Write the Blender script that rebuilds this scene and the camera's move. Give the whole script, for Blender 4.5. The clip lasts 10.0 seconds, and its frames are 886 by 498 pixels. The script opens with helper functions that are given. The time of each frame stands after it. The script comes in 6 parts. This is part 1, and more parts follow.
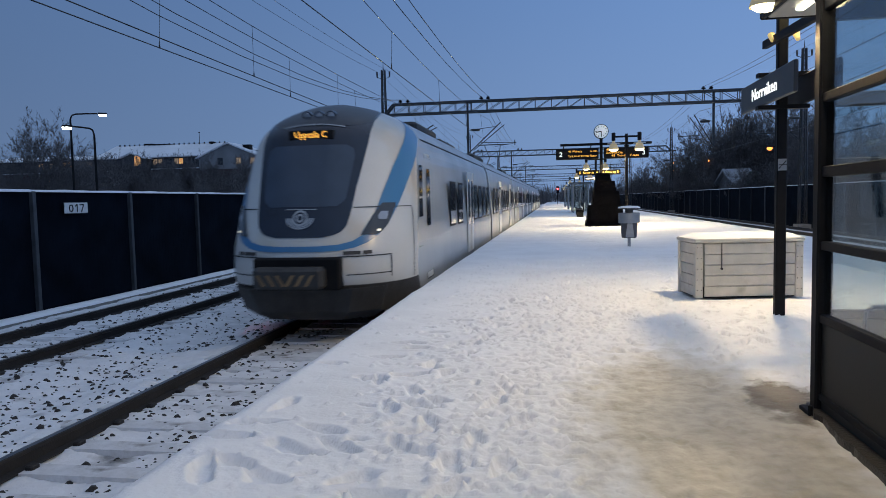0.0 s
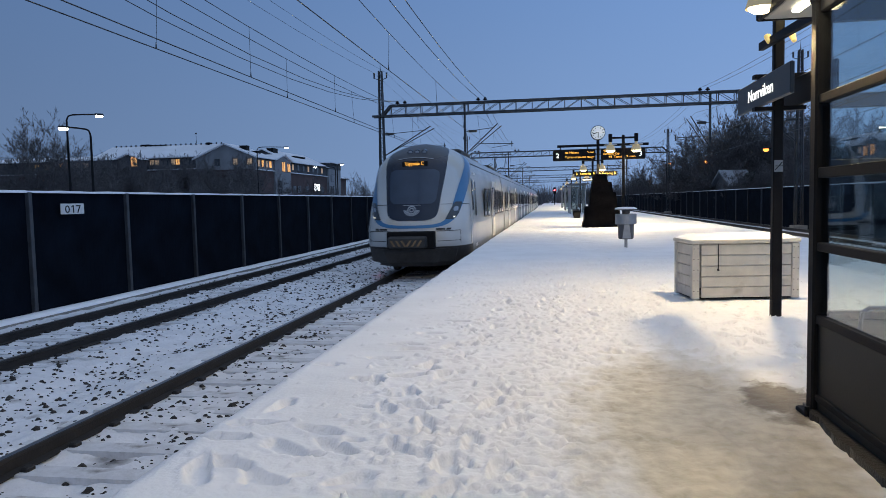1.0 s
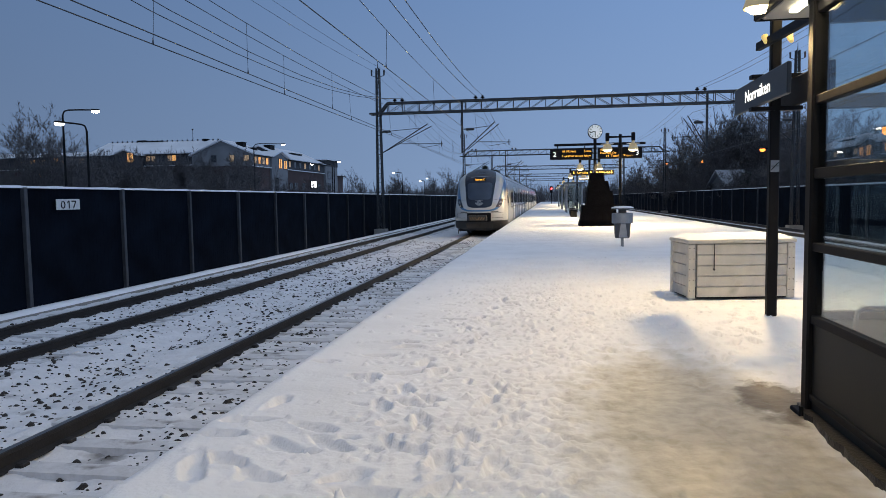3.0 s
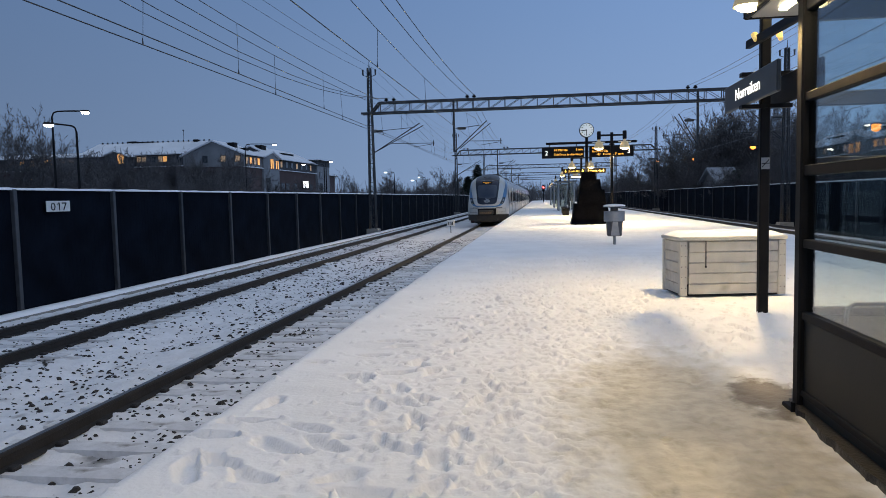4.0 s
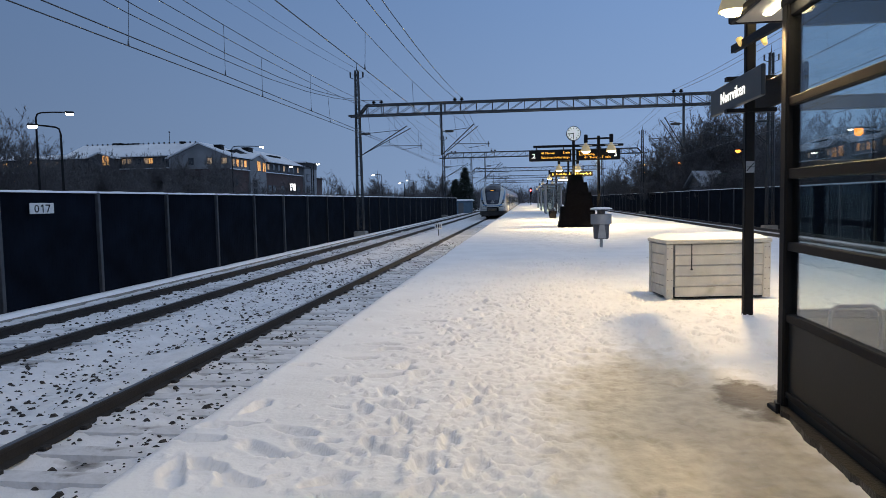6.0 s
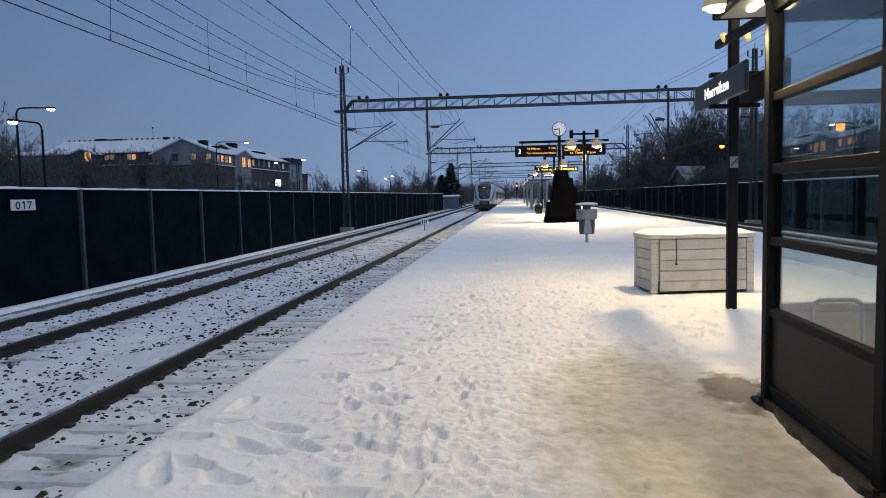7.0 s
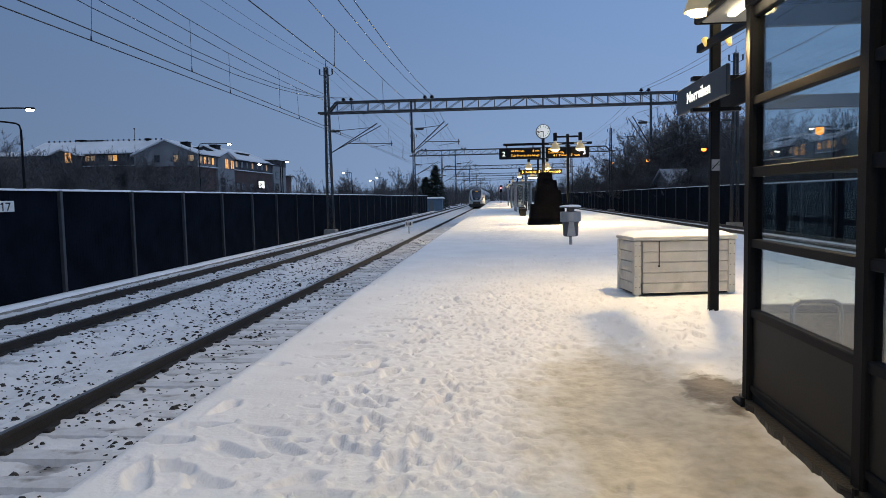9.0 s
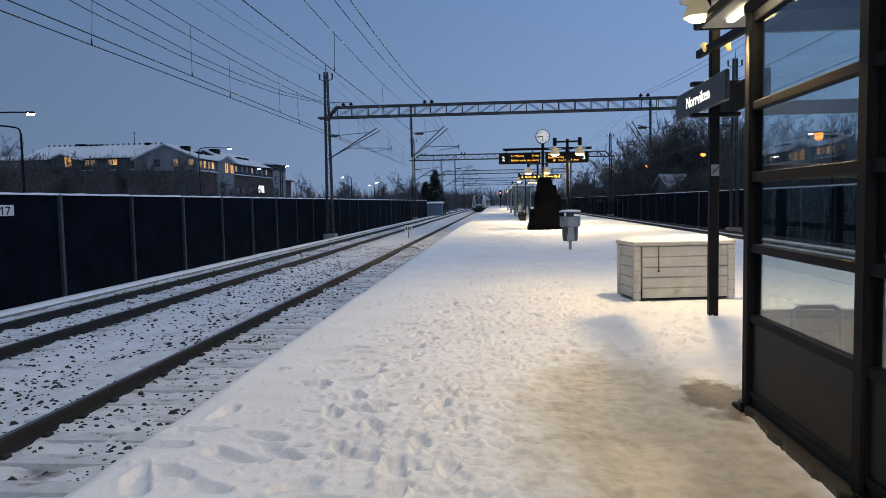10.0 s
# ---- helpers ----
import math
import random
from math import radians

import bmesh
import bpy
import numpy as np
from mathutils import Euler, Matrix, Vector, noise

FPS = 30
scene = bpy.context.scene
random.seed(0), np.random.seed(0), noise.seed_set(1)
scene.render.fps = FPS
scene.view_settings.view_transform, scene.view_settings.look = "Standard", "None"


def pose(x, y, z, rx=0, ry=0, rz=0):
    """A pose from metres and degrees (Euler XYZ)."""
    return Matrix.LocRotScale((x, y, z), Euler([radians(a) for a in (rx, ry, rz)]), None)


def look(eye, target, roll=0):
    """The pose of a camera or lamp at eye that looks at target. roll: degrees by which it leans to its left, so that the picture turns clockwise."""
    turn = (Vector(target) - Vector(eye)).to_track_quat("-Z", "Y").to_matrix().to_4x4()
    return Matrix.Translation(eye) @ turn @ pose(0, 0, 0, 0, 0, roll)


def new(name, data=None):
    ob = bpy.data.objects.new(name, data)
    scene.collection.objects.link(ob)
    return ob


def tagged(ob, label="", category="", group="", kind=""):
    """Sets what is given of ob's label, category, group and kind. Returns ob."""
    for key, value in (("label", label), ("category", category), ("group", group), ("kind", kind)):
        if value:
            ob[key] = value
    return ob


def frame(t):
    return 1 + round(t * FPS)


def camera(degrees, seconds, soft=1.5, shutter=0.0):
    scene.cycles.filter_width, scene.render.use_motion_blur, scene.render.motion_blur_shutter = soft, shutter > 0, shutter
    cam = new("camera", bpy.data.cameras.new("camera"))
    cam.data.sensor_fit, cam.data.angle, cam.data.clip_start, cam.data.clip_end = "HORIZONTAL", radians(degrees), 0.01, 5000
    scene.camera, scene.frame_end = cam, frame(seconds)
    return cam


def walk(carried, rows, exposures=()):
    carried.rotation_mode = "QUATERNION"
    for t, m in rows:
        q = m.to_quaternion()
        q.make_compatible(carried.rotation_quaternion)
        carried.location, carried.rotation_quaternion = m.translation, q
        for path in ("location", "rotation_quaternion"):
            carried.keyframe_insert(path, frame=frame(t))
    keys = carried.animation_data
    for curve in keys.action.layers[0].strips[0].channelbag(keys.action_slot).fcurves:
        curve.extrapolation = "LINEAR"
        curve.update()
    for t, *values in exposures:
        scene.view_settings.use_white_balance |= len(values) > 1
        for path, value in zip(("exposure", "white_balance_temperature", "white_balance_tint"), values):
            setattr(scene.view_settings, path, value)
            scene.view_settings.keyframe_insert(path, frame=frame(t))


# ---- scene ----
cam = camera(64.9, 10.0, 0.78, 0.5)
EYE = (0.0, 0.0, 1.26)


def aim(yaw, pitch, roll):
    """A camera pose at the eye: yaw to the left of the track, pitch up, roll."""
    a, b = radians(yaw), radians(pitch)
    way = Vector((-math.sin(a) * math.cos(b), math.cos(a) * math.cos(b), math.sin(b)))
    return look(EYE, Vector(EYE) + way, roll)


PATH = [
    (0.0, 9.071, -4.001, -1.253), (0.5, 8.983, -3.965, -1.318), (1.0, 8.825, -3.918, -1.231),
    (1.5, 8.703, -3.917, -1.159), (2.0, 8.780, -4.066, -0.996), (2.5, 8.707, -4.068, -0.850),
    (4.0, 7.936, -4.161, -1.239), (4.5, 7.577, -4.164, -1.331), (5.0, 7.302, -4.097, -1.210),
    (5.5, 7.235, -3.824, -1.184), (7.0, 5.784, -4.338, -1.269), (7.5, 5.441, -4.267, -1.458),
    (8.0, 5.162, -4.198, -1.164), (8.5, 4.739, -4.153, -1.117), (9.0, 4.489, -4.192, -1.175),
    (9.5, 4.399, -4.133, -1.226), (10.0, 4.446, -3.807, -1.089),
]
walk(cam, [(t, aim(y, p, r)) for t, y, p, r in PATH], [(0.0, -0.13, 5900, 10), (0.5, 0.0, 5900, 10), (1.5, 0.04, 6300, 10), (2.5, 0.04, 6450, 10), (9.0, 0.04, 6500, 10), (10.0, -0.04, 6500, 10)])

# ---- world: an overcast winter dusk ----
world = bpy.data.worlds.new("dusk")
scene.world = world
world.use_nodes = True
wn, wl = world.node_tree.nodes, world.node_tree.links
wn.clear()
w_out, w_bg, w_co, w_sep, w_ramp = (wn.new(k) for k in (
    "ShaderNodeOutputWorld", "ShaderNodeBackground", "ShaderNodeTexCoord", "ShaderNodeSeparateXYZ", "ShaderNodeValToRGB"))
w_noise, w_mix = wn.new("ShaderNodeTexNoise"), wn.new("ShaderNodeMix")
for k, (at, color) in enumerate(((0.0, (0.19, 0.275, 0.43)), (0.30, (0.128, 0.218, 0.405)), (0.60, (0.22, 0.31, 0.46)), (1.0, (0.42, 0.48, 0.58)))):
    e = w_ramp.color_ramp.elements[k] if k < 2 else w_ramp.color_ramp.elements.new(at)
    e.position, e.color = at, (*color, 1)
w_noise.inputs["Scale"].default_value, w_noise.inputs["Detail"].default_value = 1.6, 4.0
w_mix.data_type, w_mix.blend_type = "RGBA", "MULTIPLY"
w_mix.inputs[0].default_value = 0.12
w_bg.inputs["Strength"].default_value = 1.32
wl.new(w_co.outputs["Generated"], w_sep.inputs[0])
wl.new(w_sep.outputs["Z"], w_ramp.inputs[0])
wl.new(w_co.outputs["Generated"], w_noise.inputs["Vector"])
w_side, w_tint = wn.new("ShaderNodeMath"), wn.new("ShaderNodeMix")
w_side.operation, w_side.inputs[1].default_value, w_side.inputs[2].default_value = "MULTIPLY_ADD", 0.52, 0.98
wl.new(w_sep.outputs["X"], w_side.inputs[0])
w_tint.data_type, w_tint.blend_type, w_tint.inputs[0].default_value = "RGBA", "MULTIPLY", 1.0
w_tint.clamp_result = False
wl.new(w_ramp.outputs[0], w_tint.inputs[6])
wl.new(w_side.outputs[0], w_tint.inputs[7])
wl.new(w_tint.outputs[2], w_mix.inputs[6])
wl.new(w_noise.outputs[0], w_mix.inputs[7])
wl.new(w_mix.outputs[2], w_bg.inputs[0])
wl.new(w_bg.outputs[0], w_out.inputs[0])

LAMP = (1.0, 0.71, 0.34)


def lamp(name, at, power, size=0.12, color=LAMP, spot=0):
    """A point or downward spot lamp, inside a fixture or added without one."""
    data = bpy.data.lights.new(name, "SPOT" if spot else "POINT")
    data.energy, data.color, data.shadow_soft_size = power, color, size
    if spot:
        data.spot_size, data.spot_blend = radians(spot), 0.2
    ob = new(name, data)
    ob.location = at
    return ob


def strip_lamp(name, at, power, length, color=(1.0, 0.80, 0.50)):
    """A long area lamp that shines down from under a strip light."""
    data = bpy.data.lights.new(name, "AREA")
    data.shape, data.size, data.size_y = "RECTANGLE", 0.06, length
    data.energy, data.color = power, color
    ob = new(name, data)
    ob.location = at
    return ob


# ---- materials ----
def mat(name, color, rough=0.6, metal=0.0, vary=0.25, scale=6.0, bump=0.15, fine=60.0, dirt_or_light=None, dirt_or_light_at=0.62, random_shade=0.0, coat=0.0, spec=0.5):
    """A surface with large stains, fine grain and relief. A second colour, dirt or painted warm light, shows in
    patches.
    """
    m = bpy.data.materials.new(name)
    m.use_nodes = True
    n, l = m.node_tree.nodes, m.node_tree.links
    b = n["Principled BSDF"]
    b.inputs["Roughness"].default_value, b.inputs["Metallic"].default_value = rough, metal
    b.inputs["Coat Weight"].default_value, b.inputs["Specular IOR Level"].default_value = coat, spec
    co = n.new("ShaderNodeTexCoord")
    big, small = n.new("ShaderNodeTexNoise"), n.new("ShaderNodeTexNoise")
    for node, s in ((big, scale), (small, fine)):
        node.inputs["Scale"].default_value, node.inputs["Detail"].default_value = s, 5.0
        l.new(co.outputs["Object"], node.inputs["Vector"])
    lo = [c * (1 - vary) for c in color]
    hi = [min(1, c * (1 + vary)) for c in color]
    ramp = n.new("ShaderNodeValToRGB")
    ramp.color_ramp.elements[0].position, ramp.color_ramp.elements[1].position = 0.3, 0.7
    ramp.color_ramp.elements[0].color, ramp.color_ramp.elements[1].color = (*lo, 1), (*hi, 1)
    l.new(big.outputs[0], ramp.inputs[0])
    grain = n.new("ShaderNodeMix")
    grain.data_type, grain.blend_type = "RGBA", "OVERLAY"
    grain.inputs[0].default_value = min(1, vary)
    l.new(ramp.outputs[0], grain.inputs[6])
    l.new(small.outputs[0], grain.inputs[7])
    last = grain.outputs[2]
    if dirt_or_light:
        spots, cut, mix = n.new("ShaderNodeTexNoise"), n.new("ShaderNodeValToRGB"), n.new("ShaderNodeMix")
        spots.inputs["Scale"].default_value, spots.inputs["Detail"].default_value = scale * 0.6, 8.0
        l.new(co.outputs["Object"], spots.inputs["Vector"])
        cut.color_ramp.elements[0].position, cut.color_ramp.elements[1].position = dirt_or_light_at - 0.08, dirt_or_light_at + 0.08
        l.new(spots.outputs[0], cut.inputs[0])
        mix.data_type = "RGBA"
        l.new(cut.outputs[0], mix.inputs[0])
        l.new(last, mix.inputs[6])
        mix.inputs[7].default_value = (*dirt_or_light, 1)
        last = mix.outputs[2]
    if random_shade:
        info, sub, add, mul = n.new("ShaderNodeObjectInfo"), n.new("ShaderNodeMath"), n.new("ShaderNodeMath"), n.new("ShaderNodeMix")
        sub.operation, add.operation = "MULTIPLY", "ADD"
        sub.inputs[1].default_value, add.inputs[1].default_value = random_shade, 1 - random_shade
        l.new(info.outputs["Random"], sub.inputs[0])
        l.new(sub.outputs[0], add.inputs[0])
        mul.data_type, mul.blend_type = "RGBA", "MULTIPLY"
        mul.inputs[0].default_value = 1
        l.new(last, mul.inputs[6])
        l.new(add.outputs[0], mul.inputs[7])
        last = mul.outputs[2]
    l.new(last, b.inputs["Base Color"])
    if bump:
        bp = n.new("ShaderNodeBump")
        bp.inputs["Strength"].default_value, bp.inputs["Distance"].default_value = bump, 0.02
        l.new(small.outputs[0], bp.inputs["Height"])
        l.new(bp.outputs[0], b.inputs["Normal"])
    return m


def glow(name, color, strength):
    m = bpy.data.materials.new(name)
    m.use_nodes = True
    b = m.node_tree.nodes["Principled BSDF"]
    b.inputs["Base Color"].default_value = (*color, 1)
    b.inputs["Emission Color"].default_value, b.inputs["Emission Strength"].default_value = (*color, 1), strength
    return m


def glass(name, tint=(0.9, 0.95, 0.95), rough=0.02):
    """A thin pane: clear with a mirror-like sheen."""
    m = bpy.data.materials.new(name)
    m.use_nodes = True
    n, l = m.node_tree.nodes, m.node_tree.links
    n.clear()
    out, mix, clear, gloss, fres = (n.new(k) for k in (
        "ShaderNodeOutputMaterial", "ShaderNodeMixShader", "ShaderNodeBsdfTransparent", "ShaderNodeBsdfGlossy", "ShaderNodeLayerWeight"))
    power = n.new("ShaderNodeMath")
    clear.inputs[0].default_value = (*tint, 1)
    gloss.inputs["Roughness"].default_value = rough
    power.operation, power.inputs[1].default_value = "POWER", 3.5
    add = n.new("ShaderNodeMath")
    add.operation, add.inputs[1].default_value = "MULTIPLY_ADD", 0.7
    add.inputs[2].default_value = 0.06
    l.new(fres.outputs["Facing"], power.inputs[0])
    l.new(power.outputs[0], add.inputs[0])
    l.new(add.outputs[0], mix.inputs[0])
    l.new(clear.outputs[0], mix.inputs[1])
    l.new(gloss.outputs[0], mix.inputs[2])
    l.new(mix.outputs[0], out.inputs[0])
    return m


SNOW = mat("snow", (0.80, 0.81, 0.83), 0.75, vary=0.05, scale=2.0, bump=0.35, fine=28.0)
# Far snow is toned greyer and bluer, dusk and distance put into its colour.
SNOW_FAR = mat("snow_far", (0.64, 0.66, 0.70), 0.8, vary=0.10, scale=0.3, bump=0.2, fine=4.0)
BALLAST_SNOW = mat("ballast_snow", (0.64, 0.65, 0.68), 0.8, vary=0.10, scale=3.0, bump=0.6, fine=18.0, dirt_or_light=(0.10, 0.095, 0.09), dirt_or_light_at=0.70)
STONE = mat("ballast_stone", (0.026, 0.024, 0.023), 0.85, vary=0.4, scale=20.0, fine=90.0)
RAIL = mat("rail_steel", (0.012, 0.011, 0.011), 0.7, 0.0, vary=0.35, scale=5.0, fine=50.0)
RAIL_TOP = mat("rail_head", (0.16, 0.15, 0.145), 0.35, 0.9, vary=0.2, scale=4.0, fine=80.0, bump=0.03)
CONCRETE = mat("concrete", (0.26, 0.255, 0.24), 0.85, vary=0.2, scale=3.0, fine=40.0, bump=0.3)
BLACK_STEEL = mat("black_steel", (0.009, 0.009, 0.010), 0.6, 0.0, spec=0.12, vary=0.3, scale=3.0, fine=120.0, bump=0.05)
DARK_STEEL = mat("dark_steel", (0.045, 0.047, 0.05), 0.5, 0.3, vary=0.3, scale=2.0, fine=60.0, bump=0.08)
FENCE = mat("fence_boards", (0.0045, 0.007, 0.0125), 0.9, spec=0.05, vary=0.35, scale=1.2, fine=30.0, bump=0.3)
FENCE_POST = mat("fence_post", (0.075, 0.08, 0.09), 0.6, 0.3, vary=0.3, scale=3.0, fine=60.0, random_shade=0.8, dirt_or_light=(0.05, 0.05, 0.055), dirt_or_light_at=0.58)
GALV = mat("galvanised", (0.34, 0.35, 0.36), 0.45, 0.7, vary=0.2, scale=8.0, fine=70.0, bump=0.05)


# ---- mesh tools ----
class Shape:
    """Collects corners and faces, with material slots, for one mesh."""

    def __init__(self):
        self.v, self.f, self.s = [], [], []

    def face(self, pts, slot=0):
        k = len(self.v)
        self.v += [tuple(p) for p in pts]
        self.f.append(tuple(range(k, k + len(pts))))
        self.s.append(slot)

    def box(self, x0, x1, y0, y1, z0, z1, b=0.0, slot=0):
        """A box; b: width of its bevelled edges."""
        if b <= 0:
            return self.hull([(x0, y0), (x1, y0), (x1, y1), (x0, y1)], [(z0, 0), (z1, 0)], slot)
        c = [(x0 + b, y0), (x1 - b, y0), (x1, y0 + b), (x1, y1 - b), (x1 - b, y1), (x0 + b, y1), (x0, y1 - b), (x0, y0 + b)]
        return self.hull(c, [(z0, b), (z0 + b, 0), (z1 - b, 0), (z1, b)], slot)

    def hull(self, ring, levels, slot=0):
        """Stacks a ring of (x, y) at levels (z, inset), capped."""
        cx, cy = sum(p[0] for p in ring) / len(ring), sum(p[1] for p in ring) / len(ring)
        k, n = len(self.v), len(ring)
        for z, inset in levels:
            for x, y in ring:
                dx, dy = x - cx, y - cy
                self.v.append((x - math.copysign(min(inset, abs(dx)), dx), y - math.copysign(min(inset, abs(dy)), dy), z))
        for i in range(len(levels) - 1):
            for j in range(n):
                a, b = k + i * n + j, k + i * n + (j + 1) % n
                self.f.append((a, b, b + n, a + n)), self.s.append(slot)
        self.f.append(tuple(range(k + n - 1, k - 1, -1))), self.s.append(slot)
        e = k + (len(levels) - 1) * n
        self.f.append(tuple(range(e, e + n))), self.s.append(slot)

    def tube(self, a, b, r0, r1=None, n=8, slot=0, cap=True):
        """A round bar from a to b."""
        r1 = r0 if r1 is None else r1
        a, b = Vector(a), Vector(b)
        q = (b - a).to_track_quat("Z", "Y")
        k = len(self.v)
        for p, r in ((a, r0), (b, r1)):
            for i in range(n):
                w = 2 * math.pi * i / n
                self.v.append(tuple(p + q @ Vector((r * math.cos(w), r * math.sin(w), 0))))
        for i in range(n):
            j = (i + 1) % n
            self.f.append((k + i, k + j, k + n + j, k + n + i)), self.s.append(slot)
        if cap:
            self.f.append(tuple(range(k + n - 1, k - 1, -1))), self.s.append(slot)
            self.f.append(tuple(range(k + n, k + 2 * n))), self.s.append(slot)

    def bar(self, a, b, w, h, slot=0):
        """A square bar from a to b, w wide and h high."""
        a, b = Vector(a), Vector(b)
        d = (b - a).normalized()
        side = d.cross(Vector((0, 0, 1)))
        side = Vector((1, 0, 0)) if side.length < 1e-3 else side.normalized()
        up = side.cross(d)
        k = len(self.v)
        for p in (a, b):
            for i, j in ((-1, -1), (1, -1), (1, 1), (-1, 1)):
                self.v.append(tuple(p + side * (i * w / 2) + up * (j * h / 2)))
        for q in ((0, 1, 5, 4), (1, 2, 6, 5), (2, 3, 7, 6), (3, 0, 4, 7), (3, 2, 1, 0), (4, 5, 6, 7)):
            self.f.append(tuple(k + i for i in q)), self.s.append(slot)

    def rope(self, pts, r, n=4, slot=0):
        """One unbroken wire through the points, which run mainly along y."""
        k = len(self.v)
        for x, y, z in pts:
            for i in range(n):
                w = 2 * math.pi * i / n
                self.v.append((x + r * math.cos(w), y, z + r * math.sin(w)))
        for j in range(len(pts) - 1):
            for i in range(n):
                a, b = k + j * n + i, k + j * n + (i + 1) % n
                self.f.append((a, b, b + n, a + n)), self.s.append(slot)

    def turned(self, profile, at=(0, 0, 0), n=20, slot=0):
        """A turned shape from (radius, z) pairs."""
        k, m = len(self.v), len(profile)
        for r, z in profile:
            for i in range(n):
                w = 2 * math.pi * i / n
                self.v.append((at[0] + r * math.cos(w), at[1] + r * math.sin(w), at[2] + z))
        for i in range(m - 1):
            for j in range(n):
                a, b = k + i * n + j, k + i * n + (j + 1) % n
                self.f.append((a, b, b + n, a + n)), self.s.append(slot)

    def grid(self, pts, slot=0):
        """Faces over a rectangular array of points (list of rows)."""
        k, m = len(self.v), len(pts[0])
        for row in pts:
            self.v += [tuple(p) for p in row]
        for i in range(len(pts) - 1):
            for j in range(m - 1):
                a = k + i * m + j
                self.f.append((a, a + 1, a + m + 1, a + m)), self.s.append(slot)

    def mesh(self, name, mats, smooth=False):
        me = bpy.data.meshes.new(name)
        me.from_pydata(self.v, [], self.f)
        for m in mats if isinstance(mats, (list, tuple)) else [mats]:
            me.materials.append(m)
        me.polygons.foreach_set("material_index", self.s)
        if smooth:
            me.polygons.foreach_set("use_smooth", [True] * len(me.polygons))
        me.update()
        return me


def part(name, shape, mats, parent, label="", smooth=False):
    """One mesh object under a thing or a part."""
    ob = new(name, shape.mesh(name, mats, smooth) if isinstance(shape, Shape) else shape)
    ob.parent = parent
    return tagged(ob, label)


def thing(name, label, category, at=(0, 0, 0), rz=0, group="", kind="", shape=None, mats=None, smooth=False):
    """A top-level thing: an Empty at its base, or one mesh."""
    ob = new(name, shape.mesh(name, mats, smooth) if shape else None)
    ob.matrix_basis = pose(*at, 0, 0, rz)
    return tagged(ob, label, category, group, kind)


def letters(name, text, size, m, parent, at, turn=(90, 0, 0), width=0, label="", align="LEFT"):
    """Raised lettering as a mesh."""
    cu = bpy.data.curves.new(name, "FONT")
    cu.body, cu.size, cu.extrude, cu.resolution_u, cu.align_x = text, size, 0.002, 2, align
    tmp = bpy.data.objects.new(name, cu)
    scene.collection.objects.link(tmp)
    bpy.context.view_layer.update()
    me = bpy.data.meshes.new_from_object(tmp.evaluated_get(bpy.context.evaluated_depsgraph_get()))
    bpy.data.objects.remove(tmp)
    me.materials.clear()
    me.materials.append(m)
    if width:
        w = max(v.co.x for v in me.vertices) - min(v.co.x for v in me.vertices)
        for v in me.vertices:
            v.co.x *= width / w
    ob = new(name, me)
    ob.parent = parent
    ob.matrix_basis = pose(*at, *turn)
    return tagged(ob, label)


# ---- the place: plan ----
RAIL_Z = -0.73          # top of rails; the platform's snow is at 0
EDGE_L, EDGE_R = -1.98, 7.3
TRACKS = (-3.62, -8.02, 8.95, 13.2)
FENCE_L, FENCE_R = -11.8, 16.0
Y0, Y1 = -12.0, 210.0


